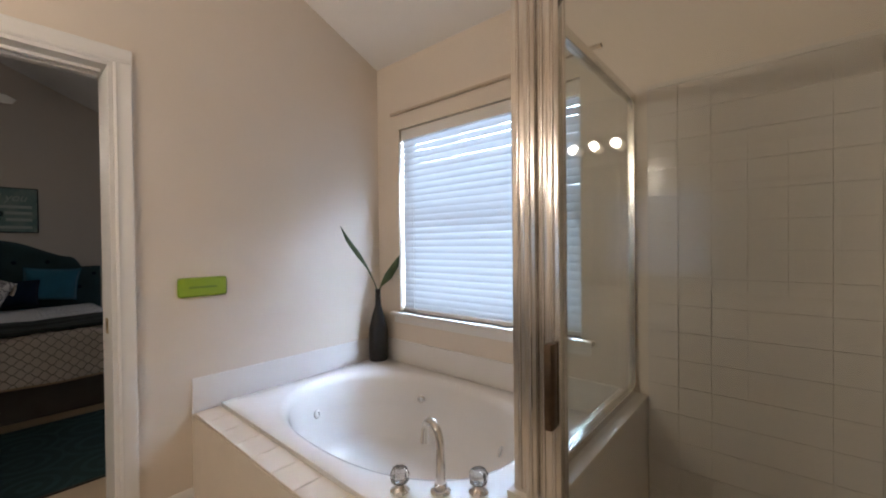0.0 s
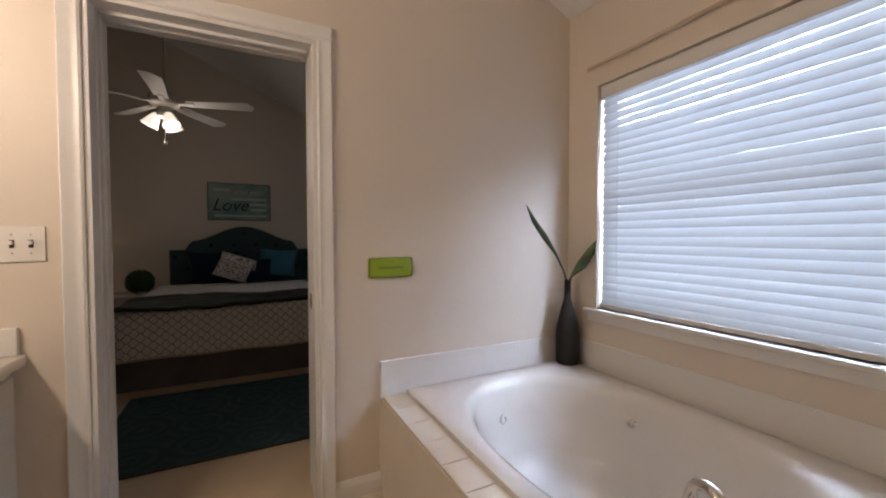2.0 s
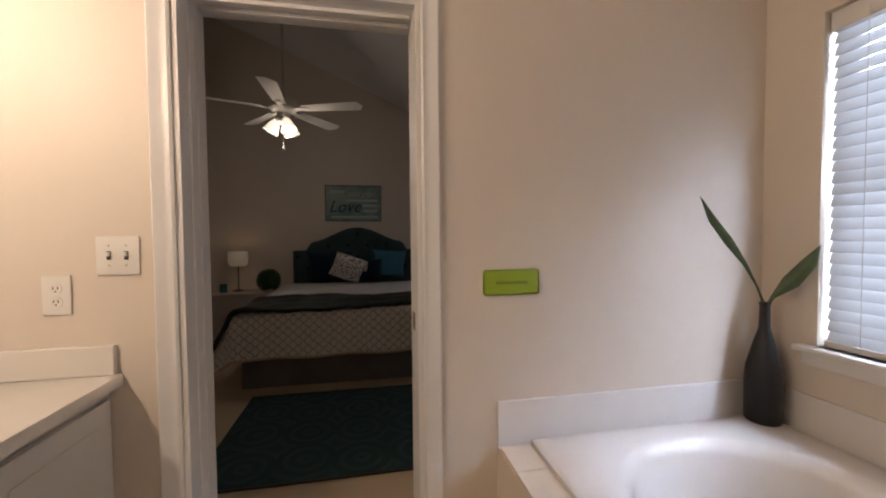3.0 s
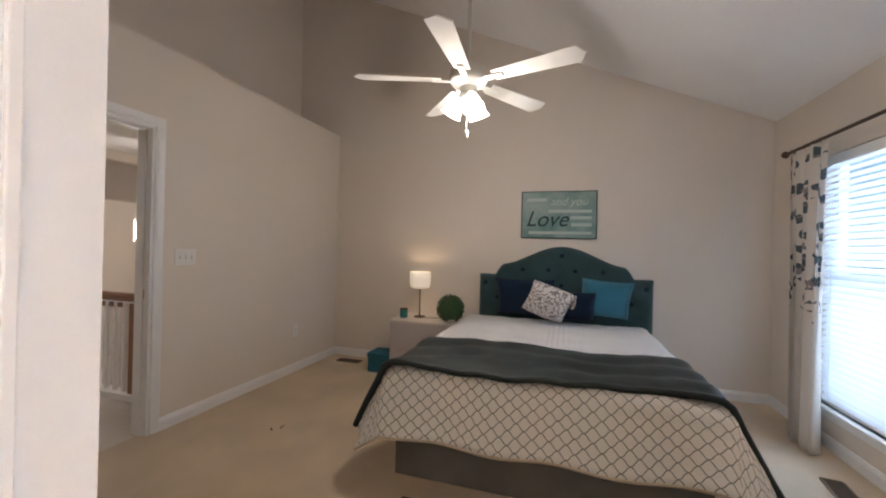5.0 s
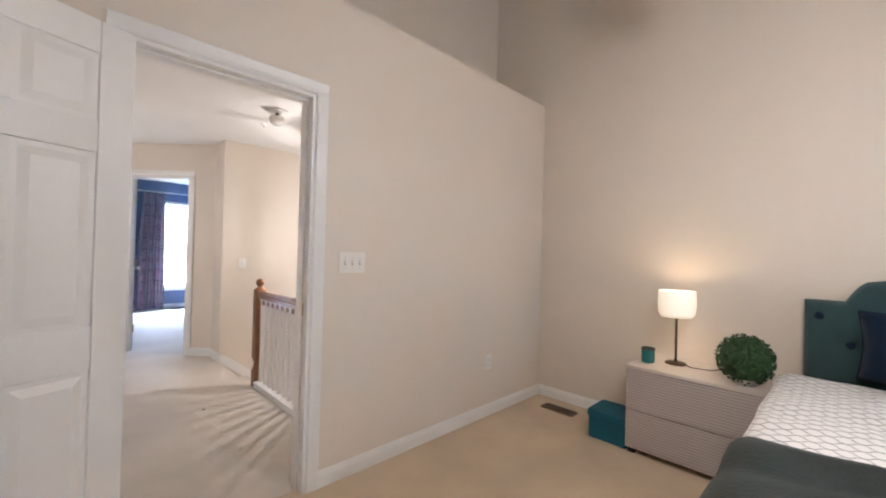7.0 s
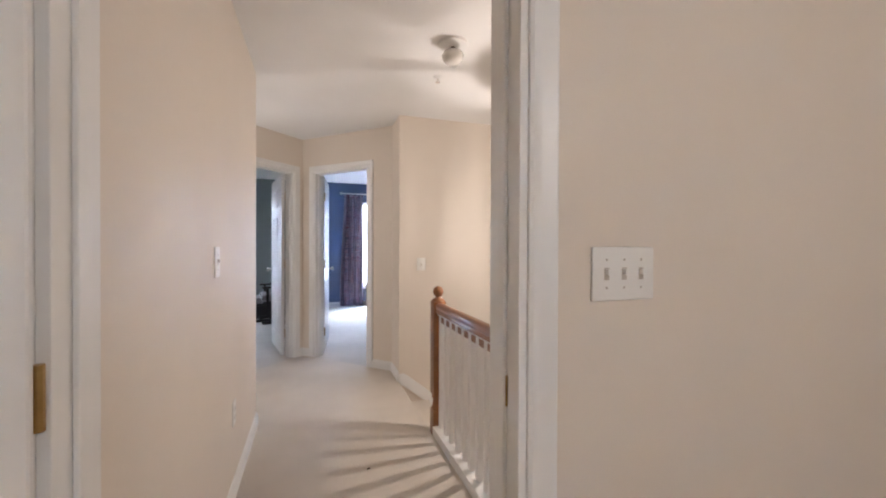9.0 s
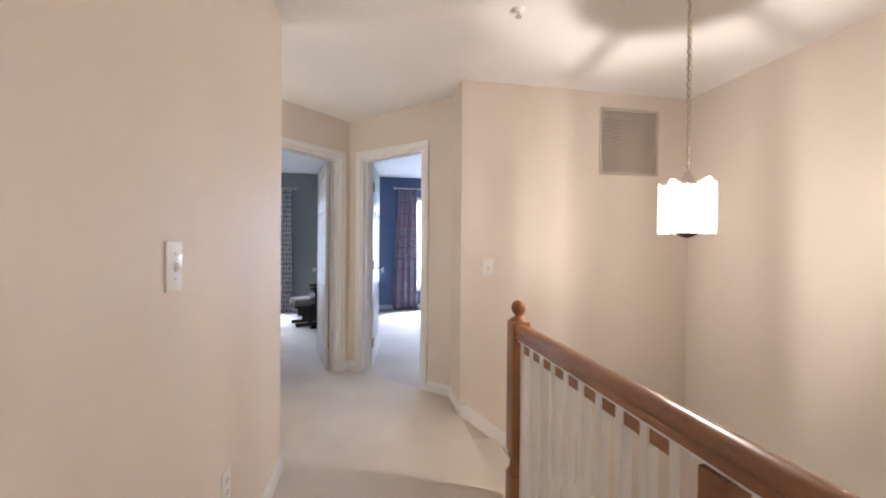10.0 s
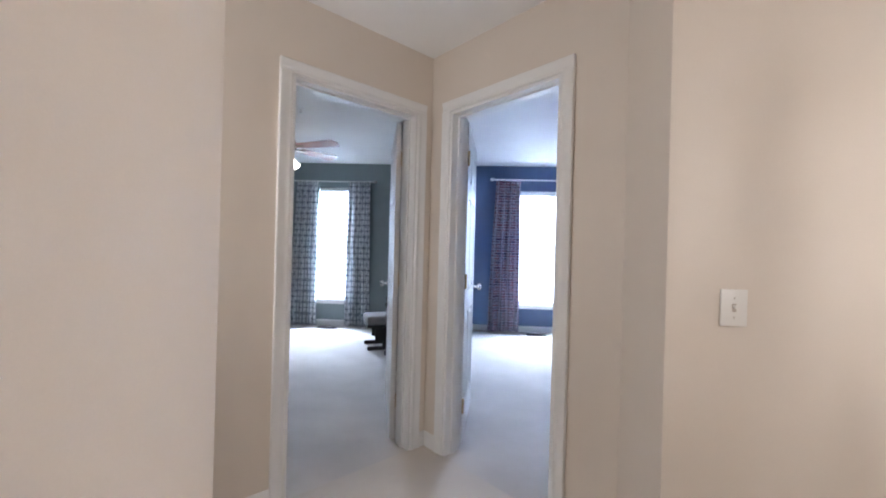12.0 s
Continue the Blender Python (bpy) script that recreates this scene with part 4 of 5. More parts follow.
for x0, x1, y0, y1 in ((-0.045, -0.005, 1.115, 1.165), (-0.005, 0.026, 1.105, 1.16), (0.026, 0.054, 1.115, 1.155), (0.054, 0.088, 1.105, 1.15)):
    part("post", boxbm(x0, y0, 0.13 if x0 > 0.04 else 0.60, x1, y1, 1.86 if x0 > -0.01 else 1.85, bevel=0.005), ALU, sh, smooth=50)
    part("post_rib", tube([((x0 + x1) / 2, y0 + 0.001, 0.61), ((x0 + x1) / 2, y0 + 0.001, 1.84)], 0.005, 8), ALU, sh, smooth=60)
part("header", boxbm(0.09, 1.108, 1.81, 0.95, 1.150, 1.86, bevel=0.005), ALU, sh)
part("door_rail", boxbm(0.094, 1.116, 0.125, 0.93, 1.144, 0.160, bevel=0.004), ALU, sh)
door_g = part("door_glass", boxbm(0.09, 1.128, 0.16, 0.94, 1.133, 1.81), GLASS, sh)
door_g.visible_shadow = False
part("handle", boxbm(0.062, 1.070, 0.80, 0.082, 1.104, 1.0, bevel=0.006), BRONZE, sh, "aluminium door pull", smooth=50)
side_g = part("side_glass", boxbm(0.0, 1.17, 0.632, 0.005, WIN_Y - 0.02, 1.815), GLASS, sh)
side_g.visible_shadow = False
part("side_rail", boxbm(-0.014, 1.166, 0.601, 0.018, WIN_Y, 0.632, bevel=0.004), ALU, sh)
part("side_rail", boxbm(-0.014, 1.166, 1.815, 0.018, WIN_Y, 1.85, bevel=0.004), ALU, sh)
part("wall_channel", boxbm(-0.012, WIN_Y - 0.025, 0.632, 0.016, WIN_Y, 1.815, bevel=0.003), ALU, sh)

# glazed tiles in the shower
tw = solid("shower_tiling", boxbm(0.06, WIN_Y - 0.006, 0.0, 0.95, WIN_Y - 0.001, 1.85), GROUT, "white glazed square wall tiles in the shower", "tiles")
tile_b = mesh_of("tile", boxbm(0.0004, 0, 0.0004, 0.1076, 0.006, 0.1076, bevel=0.0007, seg=1), TILE)
for i in range(8):
    for j in range(17):
        o = new("tile", tile_b)
        o.parent = tw
        o.matrix_basis = pose(0.062 + i * 0.108, WIN_Y - 0.0125 + random.uniform(-0.0004, 0.0004), 0.012 + j * 0.108)
part("bullnose", boxbm(0.062, WIN_Y - 0.012, 1.849, 0.948, WIN_Y - 0.001, 1.87, bevel=0.004), TILE, tw)

# vanity
van = thing("vanity_cabinet", pose(0, 0, 0), "pale grey painted vanity cabinet against the bathroom wall", "cabinet")
part("body", boxbm(-1.648, -0.928, 0.10, 0.93, -0.375, 0.762), CABPAINT, van)
part("plinth", boxbm(-1.648, -0.928, 0, 0.93, -0.44, 0.10), CABPAINT, van)
for i in range(6):
    x0 = -1.62 + i * 0.425
    dr = part("cabinet_door", boxbm(x0, -0.375, 0.13, x0 + 0.405, -0.356, 0.735, bevel=0.004), CABPAINT, van)
    part("door_panel", boxbm(x0 + 0.06, -0.3565, 0.19, x0 + 0.345, -0.3535, 0.675, bevel=0.001), CABPAINT, dr)
    part("knob", lathe([(0.006, 0), (0.005, 0.012), (0.013, 0.018), (0.012, 0.026), (0.004, 0.03)], 12), CHROME, dr, smooth=40, at=pose(x0 + (0.37 if i % 2 == 0 else 0.035), -0.356, 0.66, rx=-90))
ct = thing("countertop", pose(0, 0, 0), "white cultured marble vanity top with splash", "countertop")
part("slab", boxbm(-1.649, -0.929, 0.763, 0.94, -0.335, 0.80, bevel=0.006), PORCELAIN, ct, smooth=50)
part("side_splash", boxbm(-1.649, -0.91, 0.8005, -1.629, -0.350, 0.89, bevel=0.004), PORCELAIN, ct)
part("back_splash", boxbm(-1.628, -0.929, 0.8005, 0.94, -0.911, 0.89, bevel=0.004), PORCELAIN, ct)
MIRROR = mat("silvered_mirror", (0.9, 0.9, 0.9), 0.02, 1.0, vary=0.0)
solid("vanity_mirror", boxbm(-1.55, -0.929, 0.92, 0.85, -0.923, 1.80), MIRROR, "frameless wall mirror above the vanity", "mirror", kind="")
bar = thing("vanity_light", pose(-0.78, -0.929, 1.93), "chrome vanity light bar with six lit globes", "light")
part("backplate", boxbm(-0.46, 0, -0.055, 0.46, 0.03, 0.055, bevel=0.006), CHROME, bar)
for i in range(6):
    bm = bmesh.new()
    bmesh.ops.create_uvsphere(bm, u_segments=16, v_segments=10, radius=0.034)
    part("globe", bm, GLOBE, bar, "lit globe bulb", smooth=80, at=pose(-0.385 + i * 0.154, 0.085, 0))
    part("socket", lathe([(0.02, 0), (0.018, 0.03)], 12), CHROME, bar, smooth=40, at=pose(-0.385 + i * 0.154, 0.028, 0, rx=-90))


# ---- wall plates ----
def plate(m, w, h, label, toggles=0, slots=False, category="switch"):
    p = thing("light_switch" if not slots else "wall_outlet", m, label, category)
    part("cover", boxbm(-w / 2, -0.006, -h / 2, w / 2, 0, h / 2, bevel=0.004), PLASTIC, p, smooth=50)
    for i in range(toggles):
        x = (i - (toggles - 1) / 2) * 0.046
        part("toggle_slot", boxbm(x - 0.006, -0.0068, -0.013, x + 0.006, -0.0055, 0.013), SLOTSHADE if toggles == 2 else VENTGREY, p)
        part("toggle", boxbm(x - 0.0045, -0.016, -0.002, x + 0.0045, -0.006, 0.010, bevel=0.002), PLASTIC, p)
        for z in (-0.03, 0.03):
            part("screw", lathe([(0.003, 0), (0.0025, 0.001)], 8), VENTGREY, p, at=pose(x, -0.006, z, rx=90))
    if slots:
        for z in (-0.02, 0.02):
            part("socket_face", lathe([(0.017, 0), (0.016, 0.0018)], 16), PLASTIC, p, at=pose(0, -0.006, z, rx=90))
            for x in (-0.006, 0.006):
                part("slot", boxbm(x - 0.0012, -0.0086, z - 0.002, x + 0.0012, -0.0077, z + 0.006), SLOTSHADE, p)
            part("slot", boxbm(-0.002, -0.0086, z - 0.010, 0.002, -0.0077, z - 0.006), SLOTSHADE, p)
    return p


plate(pose(-1.65, -0.337, 1.16, rz=90), 0.116, 0.118, "white double switch plate beside the bathroom doorway", 2)
plate(pose(-1.65, -0.50, 1.045, rz=90), 0.075, 0.118, "white power outlet above the vanity", 0, True, "outlet")
plate(pose(-3.696, HALLY, 1.172, rz=180), 0.165, 0.115, "white triple switch plate on the bedroom wall", 3)
plate(pose(-4.92, HALLY, 0.41, rz=180), 0.07, 0.112, "beige power outlet low on the bedroom wall", 0, True, "outlet")
plate(pose(-4.005, -5.09, 1.063, rz=180), 0.082, 0.115, "white dimmer switch on the stairwell wall", 1)
plate(pose(HX, -3.39, 1.162, rz=-90), 0.078, 0.122, "white single switch on the hall wall", 1)
plate(pose(HX, -3.745, 0.41, rz=-90), 0.075, 0.118, "white power outlet low on the hall wall", 0, True, "outlet")

# ---- bedroom ----
bed = thing("bed", pose(0, 0, 0), "queen bed with a dark tufted headboard and charcoal base", "bed")
BY0, BY1, BXF, BTOP = -0.62, 1.00, -3.55, 0.60
part("base", boxbm(-5.50, BY0 + 0.03, 0.0, BXF - 0.06, BY1 - 0.03, 0.32, bevel=0.01), SKIRT, bed)
part("mattress", boxbm(-5.52, BY0 + 0.01, 0.325, BXF - 0.03, BY1 - 0.01, BTOP - 0.03, bevel=0.05, seg=4), LINER, bed, smooth=50)


def head_top(y):
    """Outline of the camel-back headboard."""
    s = abs((y - 0.275) / 0.81)
    if s > 0.80:
        return 1.03
    if s > 0.68:
        q = (0.80 - s) / 0.12
        return 1.03 + 0.115 * math.sin(q * math.pi / 2)
    return 1.145 + 0.18 * (0.5 + 0.5 * math.cos(math.pi * s / 0.68)) ** 0.8


hb_n = 60
bm = bmesh.new()
ys = [-0.535 + 1.62 * i / hb_n for i in range(hb_n + 1)]
front, back, rows_h = [], [], 24
BUTTONS = [(y, z) for r, z in enumerate((0.80, 0.945, 1.09, 1.235)) for y in [-0.475 + (0 if r % 2 else 0.125) + 0.25 * k for k in range(8)] if -0.48 < y < 1.03 and z < head_top(y) - 0.06]
for y in ys:
    col_f = []
    for k in range(rows_h + 1):
        z = 0.25 + (head_top(y) - 0.25) * k / rows_h
        edge = min(1.0, (head_top(y) - z) / 0.03, (y + 0.535) / 0.03 + 0.0, (1.085 - y) / 0.03)
        x = -5.545 - 0.03 * (1 - max(0, edge)) ** 2
        for by, bz in BUTTONS:
            dd = (y - by) ** 2 + (z - bz) ** 2
            if dd < 0.02:
                x -= 0.03 * math.exp(-dd / 0.0022)
        col_f.append(bm.verts.new((x, y, z)))
    front.append(col_f)
    back.append([bm.verts.new((-5.64, y, 0.25)), bm.verts.new((-5.64, y, head_top(y)))])
for i in range(hb_n):
    for k in range(rows_h):
        bm.faces.new((front[i][k], front[i + 1][k], front[i + 1][k + 1], front[i][k + 1]))
    bm.faces.new((front[i][-1], front[i + 1][-1], back[i + 1][1], back[i][1]))
    bm.faces.new((back[i][0], back[i + 1][0], back[i + 1][1], back[i][1]))
for i in (0, hb_n):
    bm.faces.new([*front[i], back[i][1], back[i][0]])
hb = part("headboard", bm, HEADFAB, bed, "dark teal tufted camel-back headboard", smooth=60)
for by, bz in BUTTONS:
    part("button", lathe([(0.022, 0), (0.017, 0.008), (0.002, 0.012)], 10), NAVY, hb, at=pose(-5.568, by, bz, ry=90), smooth=60)
for y in (-0.45, 1.0):
    part("leg", boxbm(-5.63, y - 0.03, 0, -5.57, y + 0.03, 0.26), DARKFRAME, bed)


def drop(a, flat, reach, flare=0.16, r=0.07):
    """Arc length past the edge to (outward, downward)."""
    if a <= flat:
        return a, 0.0
    s = a - flat
    if s < r * math.pi / 2:
        return flat + r * math.sin(s / r), r * (1 - math.cos(s / r))
    s -= r * math.pi / 2
    return flat + r + s * flare, r + s * 0.97


def bed_drape(x_from, x_to, over_y, over_x, lift, foot_edge, wrinkle, seed, hem):
    """A cloth over the bed from x_from (head side) towards the foot."""
    yc, half = (BY0 + BY1) / 2, (BY1 - BY0) / 2 - 0.02
    lx = (x_to - x_from) + over_x
    ly = 2 * (half + over_y)

    def place(s, t):
        a, c = s * lx, (t - 0.5) * ly
        ox, dx = drop(a, x_to - x_from - 0.06, over_x, 0.24) if foot_edge else (a, 0.0)
        oy, dy = drop(abs(c), half - 0.02, over_y, 0.08 + 0.45 * min(1.0, max(0.0, (x_from + a + 5.2) / 1.7)) ** 2)
        w = wrinkle * (noise.noise(Vector((a * 2.6, c * 2.6, seed))) + 0.5 * noise.noise(Vector((a * 7, c * 7, seed + 5))))
        fall = max(dx, dy) + 0.35 * min(dx, dy)
        z = BTOP + lift - fall + w * (1.0 if fall < 0.05 else 0.4)
        fold = 0.02 * math.sin(11 * c + 3 * seed) * min(1, dx * 4) + 0.0
        foldy = 0.02 * math.sin(10 * a + 2 * seed) * min(1, dy * 4)
        z = max(z, hem + lift)
        return Vector((x_from + ox + fold + (w if dx > 0.1 else 0), yc + math.copysign(oy + foldy * (1 if dy > 0 else 0), c), z))

    return place, (lambda s, t: (s * lx, t * ly))


pl, uvf = bed_drape(-5.42, BXF, 0.36, 0.33, 0.02, True, 0.018, 1.3, 0.14)
cf = thing("comforter", pose(0, 0, 0), "white comforter with a thin grey lattice pattern spread over the bed", "bedding")
ob = part("cloth", grid(72, 80, pl, uvf), COMFORTER, cf, smooth=80)
so = ob.modifiers.new("thickness", "SOLIDIFY")
so.thickness, so.offset = 0.012, -1
part("hem", tube([pl(1.0, k / 60) + Vector((-0.004, 0, -0.006)) for k in range(61)], 0.009, 8), LINER, cf, "beige lining at the hem", smooth=80)
pl2, uvf2 = bed_drape(-4.24, -3.56, 0.40, 0.0, 0.036, False, 0.022, 1.3, 0.10)


def throw_place(s, t):
    q = pl2(s, t)
    return Vector((q.x + 0.035 * math.sin(4 * t + 1) + 0.03 * noise.noise(Vector((t * 6, s * 2, 3))) + (0.22 * max(0, t - 0.75)), q.y, q.z + 0.012 * math.sin(s * 17 + 3 * noise.noise(Vector((t * 4, s, 9)))) * (0.6 + noise.noise(Vector((t * 5, 2, 4))))))


tb = thing("throw_blanket", pose(0, 0, 0), "dark slate green plush throw folded across the bed foot", "blanket")
ob = part("cloth", grid(44, 90, throw_place, uvf2), THROW, tb, smooth=80)
so = ob.modifiers.new("thickness", "SOLIDIFY")
so.thickness, so.offset = 0.012, 1
part("fold_edge", tube([throw_place(0.985, k / 60) + Vector((0, 0, 0.008)) for k in range(61)], 0.017, 8), THROW, tb, smooth=80)


def pillow(m, w, h, t, material, label, category="pillow"):
    p = thing("pillow", m, label, category)

    def shell(sgn):
        def fn(a, c):
            u, v = 2 * a - 1, 2 * c - 1
            puff = (max(0, 1 - u ** 4) * max(0, 1 - v ** 4)) ** 0.45
            pin = 1 - 0.06 * (1 - abs(v)) * abs(u) - 0.0
            return Vector((u * w / 2 * (1 - 0.07 * (1 - v * v)), sgn * t / 2 * puff + 0.006 * noise.noise(Vector((u * 2, v * 2, w))), v * h / 2 * (1 - 0.07 * (1 - u * u))))
        return fn

    bm = grid(16, 16, shell(1), lambda a, c: (a * w, c * h))
    b2 = grid(16, 16, shell(-1), lambda a, c: (a * w, c * h))
    tmp = bpy.data.meshes.new("pillow_half")
    b2.to_mesh(tmp)
    b2.free()
    bm.from_mesh(tmp)
    bpy.data.meshes.remove(tmp)
    bmesh.ops.remove_doubles(bm, verts=bm.verts, dist=0.0008)
    part("cover", bm, material, p, smooth=80)
    part("piping", tube([(w / 2 * (1 - 0.07 * (1 - v * v)) * u, 0, h / 2 * (1 - 0.07 * (1 - u * u)) * v) for u, v in
                         [(-1 + 2 * k / 12, -1) for k in range(12)] + [(1, -1 + 2 * k / 12) for k in range(12)] + [(1 - 2 * k / 12, 1) for k in range(12)] + [(-1, 1 - 2 * k / 12) for k in range(13)]], 0.005, 6), material, p, smooth=60)
    return p


pillow(pose(-5.40, 0.66, 0.855, rx=18, ry=4, rz=95), 0.44, 0.36, 0.14, TEAL, "teal cotton pillow leaning on the headboard")
pillow(pose(-5.40, -0.06, 0.83, rx=20, rz=90), 0.54, 0.38, 0.16, NAVY, "navy velvet pillow leaning on the headboard")
pillow(pose(-5.34, 0.36, 0.78, rx=26, rz=90), 0.42, 0.30, 0.13, NAVY, "navy velvet pillow behind the patterned cushion")
scr = pillow(pose(-5.13, 0.17, 0.83, rx=38, ry=20, rz=97), 0.37, 0.36, 0.15, SCROLL, "white square cushion with grey scroll pattern and tassel", "cushion")
part("tassel", tube([(0.18, -0.01, 0.17), (0.19, -0.02, 0.13), (0.195, -0.025, 0.06)], [0.006, 0.012, 0.016], 8), LINER, scr, smooth=60)

ns = thing("nightstand", pose(-5.40, -1.0, 0), "pale two-drawer nightstand with a woven chevron finish", "nightstand")
part("body", boxbm(-0.24, -0.355, 0.03, 0.235, 0.355, 0.535, bevel=0.004), CHEVRON, ns)
part("top", boxbm(-0.243, -0.36, 0.5355, 0.252, 0.36, 0.556, bevel=0.004), STANDTOP, ns)
for z0, z1 in ((0.04, 0.275), (0.285, 0.53)):
    part("drawer", boxbm(0.2355, -0.35, z0, 0.248, 0.35, z1, bevel=0.003), CHEVRON, ns)
for x in (-0.21, 0.205):
    for y in (-0.32, 0.32):
        part("foot", boxbm(x - 0.02, y - 0.02, 0, x + 0.02, y + 0.02, 0.03), DARKFRAME, ns)

lp = thing("table_lamp", pose(-5.42, -1.14, 0.557), "lit table lamp with a white drum shade on the nightstand", "lamp")
part("base", lathe([(0.0, 0), (0.062, 0), (0.062, 0.008), (0.05, 0.014), (0.012, 0.018)], 24, caps=False), BRONZE, lp, smooth=40)
part("stem", lathe([(0.010, 0.016), (0.007, 0.05), (0.007, 0.30), (0.012, 0.31)], 12), BRONZE, lp, smooth=40)
shd = part("shade", lathe([(0.086, 0.305), (0.104, 0.33), (0.110, 0.39), (0.106, 0.475)], 32, caps=False), LAMPSHADE, lp, "glowing white fabric shade", smooth=60)
so = shd.modifiers.new("thickness", "SOLIDIFY")
so.thickness = 0.002
part("cord", tube([(0.0, 0.05, 0.008), (0.05, 0.10, 0.006), (0.02, 0.20, 0.006), (-0.12, 0.27, 0.006), (-0.19, 0.33, 0.006)], 0.003, 6), BLACK, lp)

tp = thing("boxwood_ball", pose(-5.27, -0.76, 0.557), "round green artificial boxwood ball on the nightstand", "plant")
rnd = random.Random(4)
bm = bmesh.new()
for i in range(1500):
    q = Vector((rnd.gauss(0, 1), rnd.gauss(0, 1), rnd.gauss(0, 1))).normalized()
    c0 = q * (0.122 + rnd.uniform(-0.012, 0.012)) + Vector((0, 0, 0.135))
    a = q.orthogonal().normalized()
    a.rotate(Matrix.Rotation(rnd.uniform(0, 6.28), 3, q))
    e = q.cross(a)
    tipv = c0 + (a * 0.7 + q * 0.6) * 0.019
    bm.faces.new([bm.verts.new(c0), bm.verts.new(c0 + (a * 0.35 + q * 0.25) * 0.019 + e * 0.007), bm.verts.new(tipv), bm.verts.new(c0 + (a * 0.35 + q * 0.25) * 0.019 - e * 0.007)])
fo = part("foliage", bm, BOXWOOD, tp)
bm = bmesh.new()
bmesh.ops.create_icosphere(bm, subdivisions=3, radius=0.118)
part("core", bm, BOXWOOD, tp, at=pose(0, 0, 0.135), smooth=80)
part("pot", lathe([(0.0, 0), (0.048, 0), (0.055, 0.035), (0.05, 0.036)], 18, caps=False), PORCELAIN, tp, smooth=40)

cd = thing("candle_jar", pose(-5.32, -1.275, 0.557), "teal glass candle jar with a dark rim", "candle")
part("jar", lathe([(0.0, 0.0), (0.035, 0), (0.040, 0.01), (0.040, 0.085), (0.036, 0.085), (0.034, 0.06), (0, 0.06)], 22, caps=False), CUP, cd, smooth=40)
part("rim", lathe([(0.041, 0.083), (0.0425, 0.088), (0.041, 0.095), (0.036, 0.095), (0.036, 0.084)], 22, caps=False), BRONZE, cd, smooth=40)

bx = thing("storage_box", pose(-5.30, -1.48, 0), "teal fabric storage box with lid beside the nightstand", "box")
part("body", boxbm(-0.12, -0.125, 0, 0.12, 0.125, 0.145, bevel=0.008), BOXBLUE, bx)
part("lid", boxbm(-0.127, -0.132, 0.146, 0.127, 0.132, 0.195, bevel=0.008), BOXBLUE, bx)

# canvas sign above the headboard
sg = thing("wall_sign", pose(BEDX, 0.229, 1.643, rz=90) @ Matrix.Diagonal((0.95, 1, 1, 1)), "teal and silver canvas sign with script lettering", "picture")
part("canvas", boxbm(-0.37, -0.028, -0.228, 0.37, 0, 0.228, bevel=0.003), SIGN, sg)
for x0, x1, z0, z1 in ((-0.372, 0.372, 0.2285, 0.236), (-0.372, 0.372, -0.236, -0.2285), (-0.38, -0.3725, -0.236, 0.236), (0.3725, 0.38, -0.236, 0.236)):
    part("edge", boxbm(x0, -0.03, z0, x1, 0, z1), SIGNDARK, sg)


def lettering(text, size, x, z, material, parent, shear=0.0, name="lettering"):
    cu = bpy.data.curves.new(name, "FONT")
    cu.body, cu.size, cu.shear, cu.extrude = text, size, shear, 0.0012
    tmp = bpy.data.objects.new(name, cu)
    scene.collection.objects.link(tmp)
    me = bpy.data.meshes.new_from_object(tmp.evaluated_get(bpy.context.evaluated_depsgraph_get()))
    bpy.data.objects.remove(tmp)
    me.materials.clear()
    me.materials.append(material)
    ob = new(name, me)
    ob.parent = parent
    ob.matrix_basis = pose(x, -0.0295, z, rx=90)
    return ob


lettering("Love", 0.22, -0.335, -0.115, SIGNDARK, sg, 0.35)
lettering("and you", 0.115, -0.08, 0.095, SIGNPALE, sg, 0.3)
for x0, x1, z, hh in ((-0.10, 0.33, 0.035, 0.03), (0.12, 0.33, -0.03, 0.03), (0.13, 0.33, -0.10, 0.03), (-0.30, 0.33, -0.18, 0.028), (-0.32, -0.12, 0.15, 0.03)):
    part("script_bar", boxbm(x0, -0.0295, z - hh / 2, x1, -0.0275, z + hh / 2, bevel=0.0008), SIGNPALE, sg)


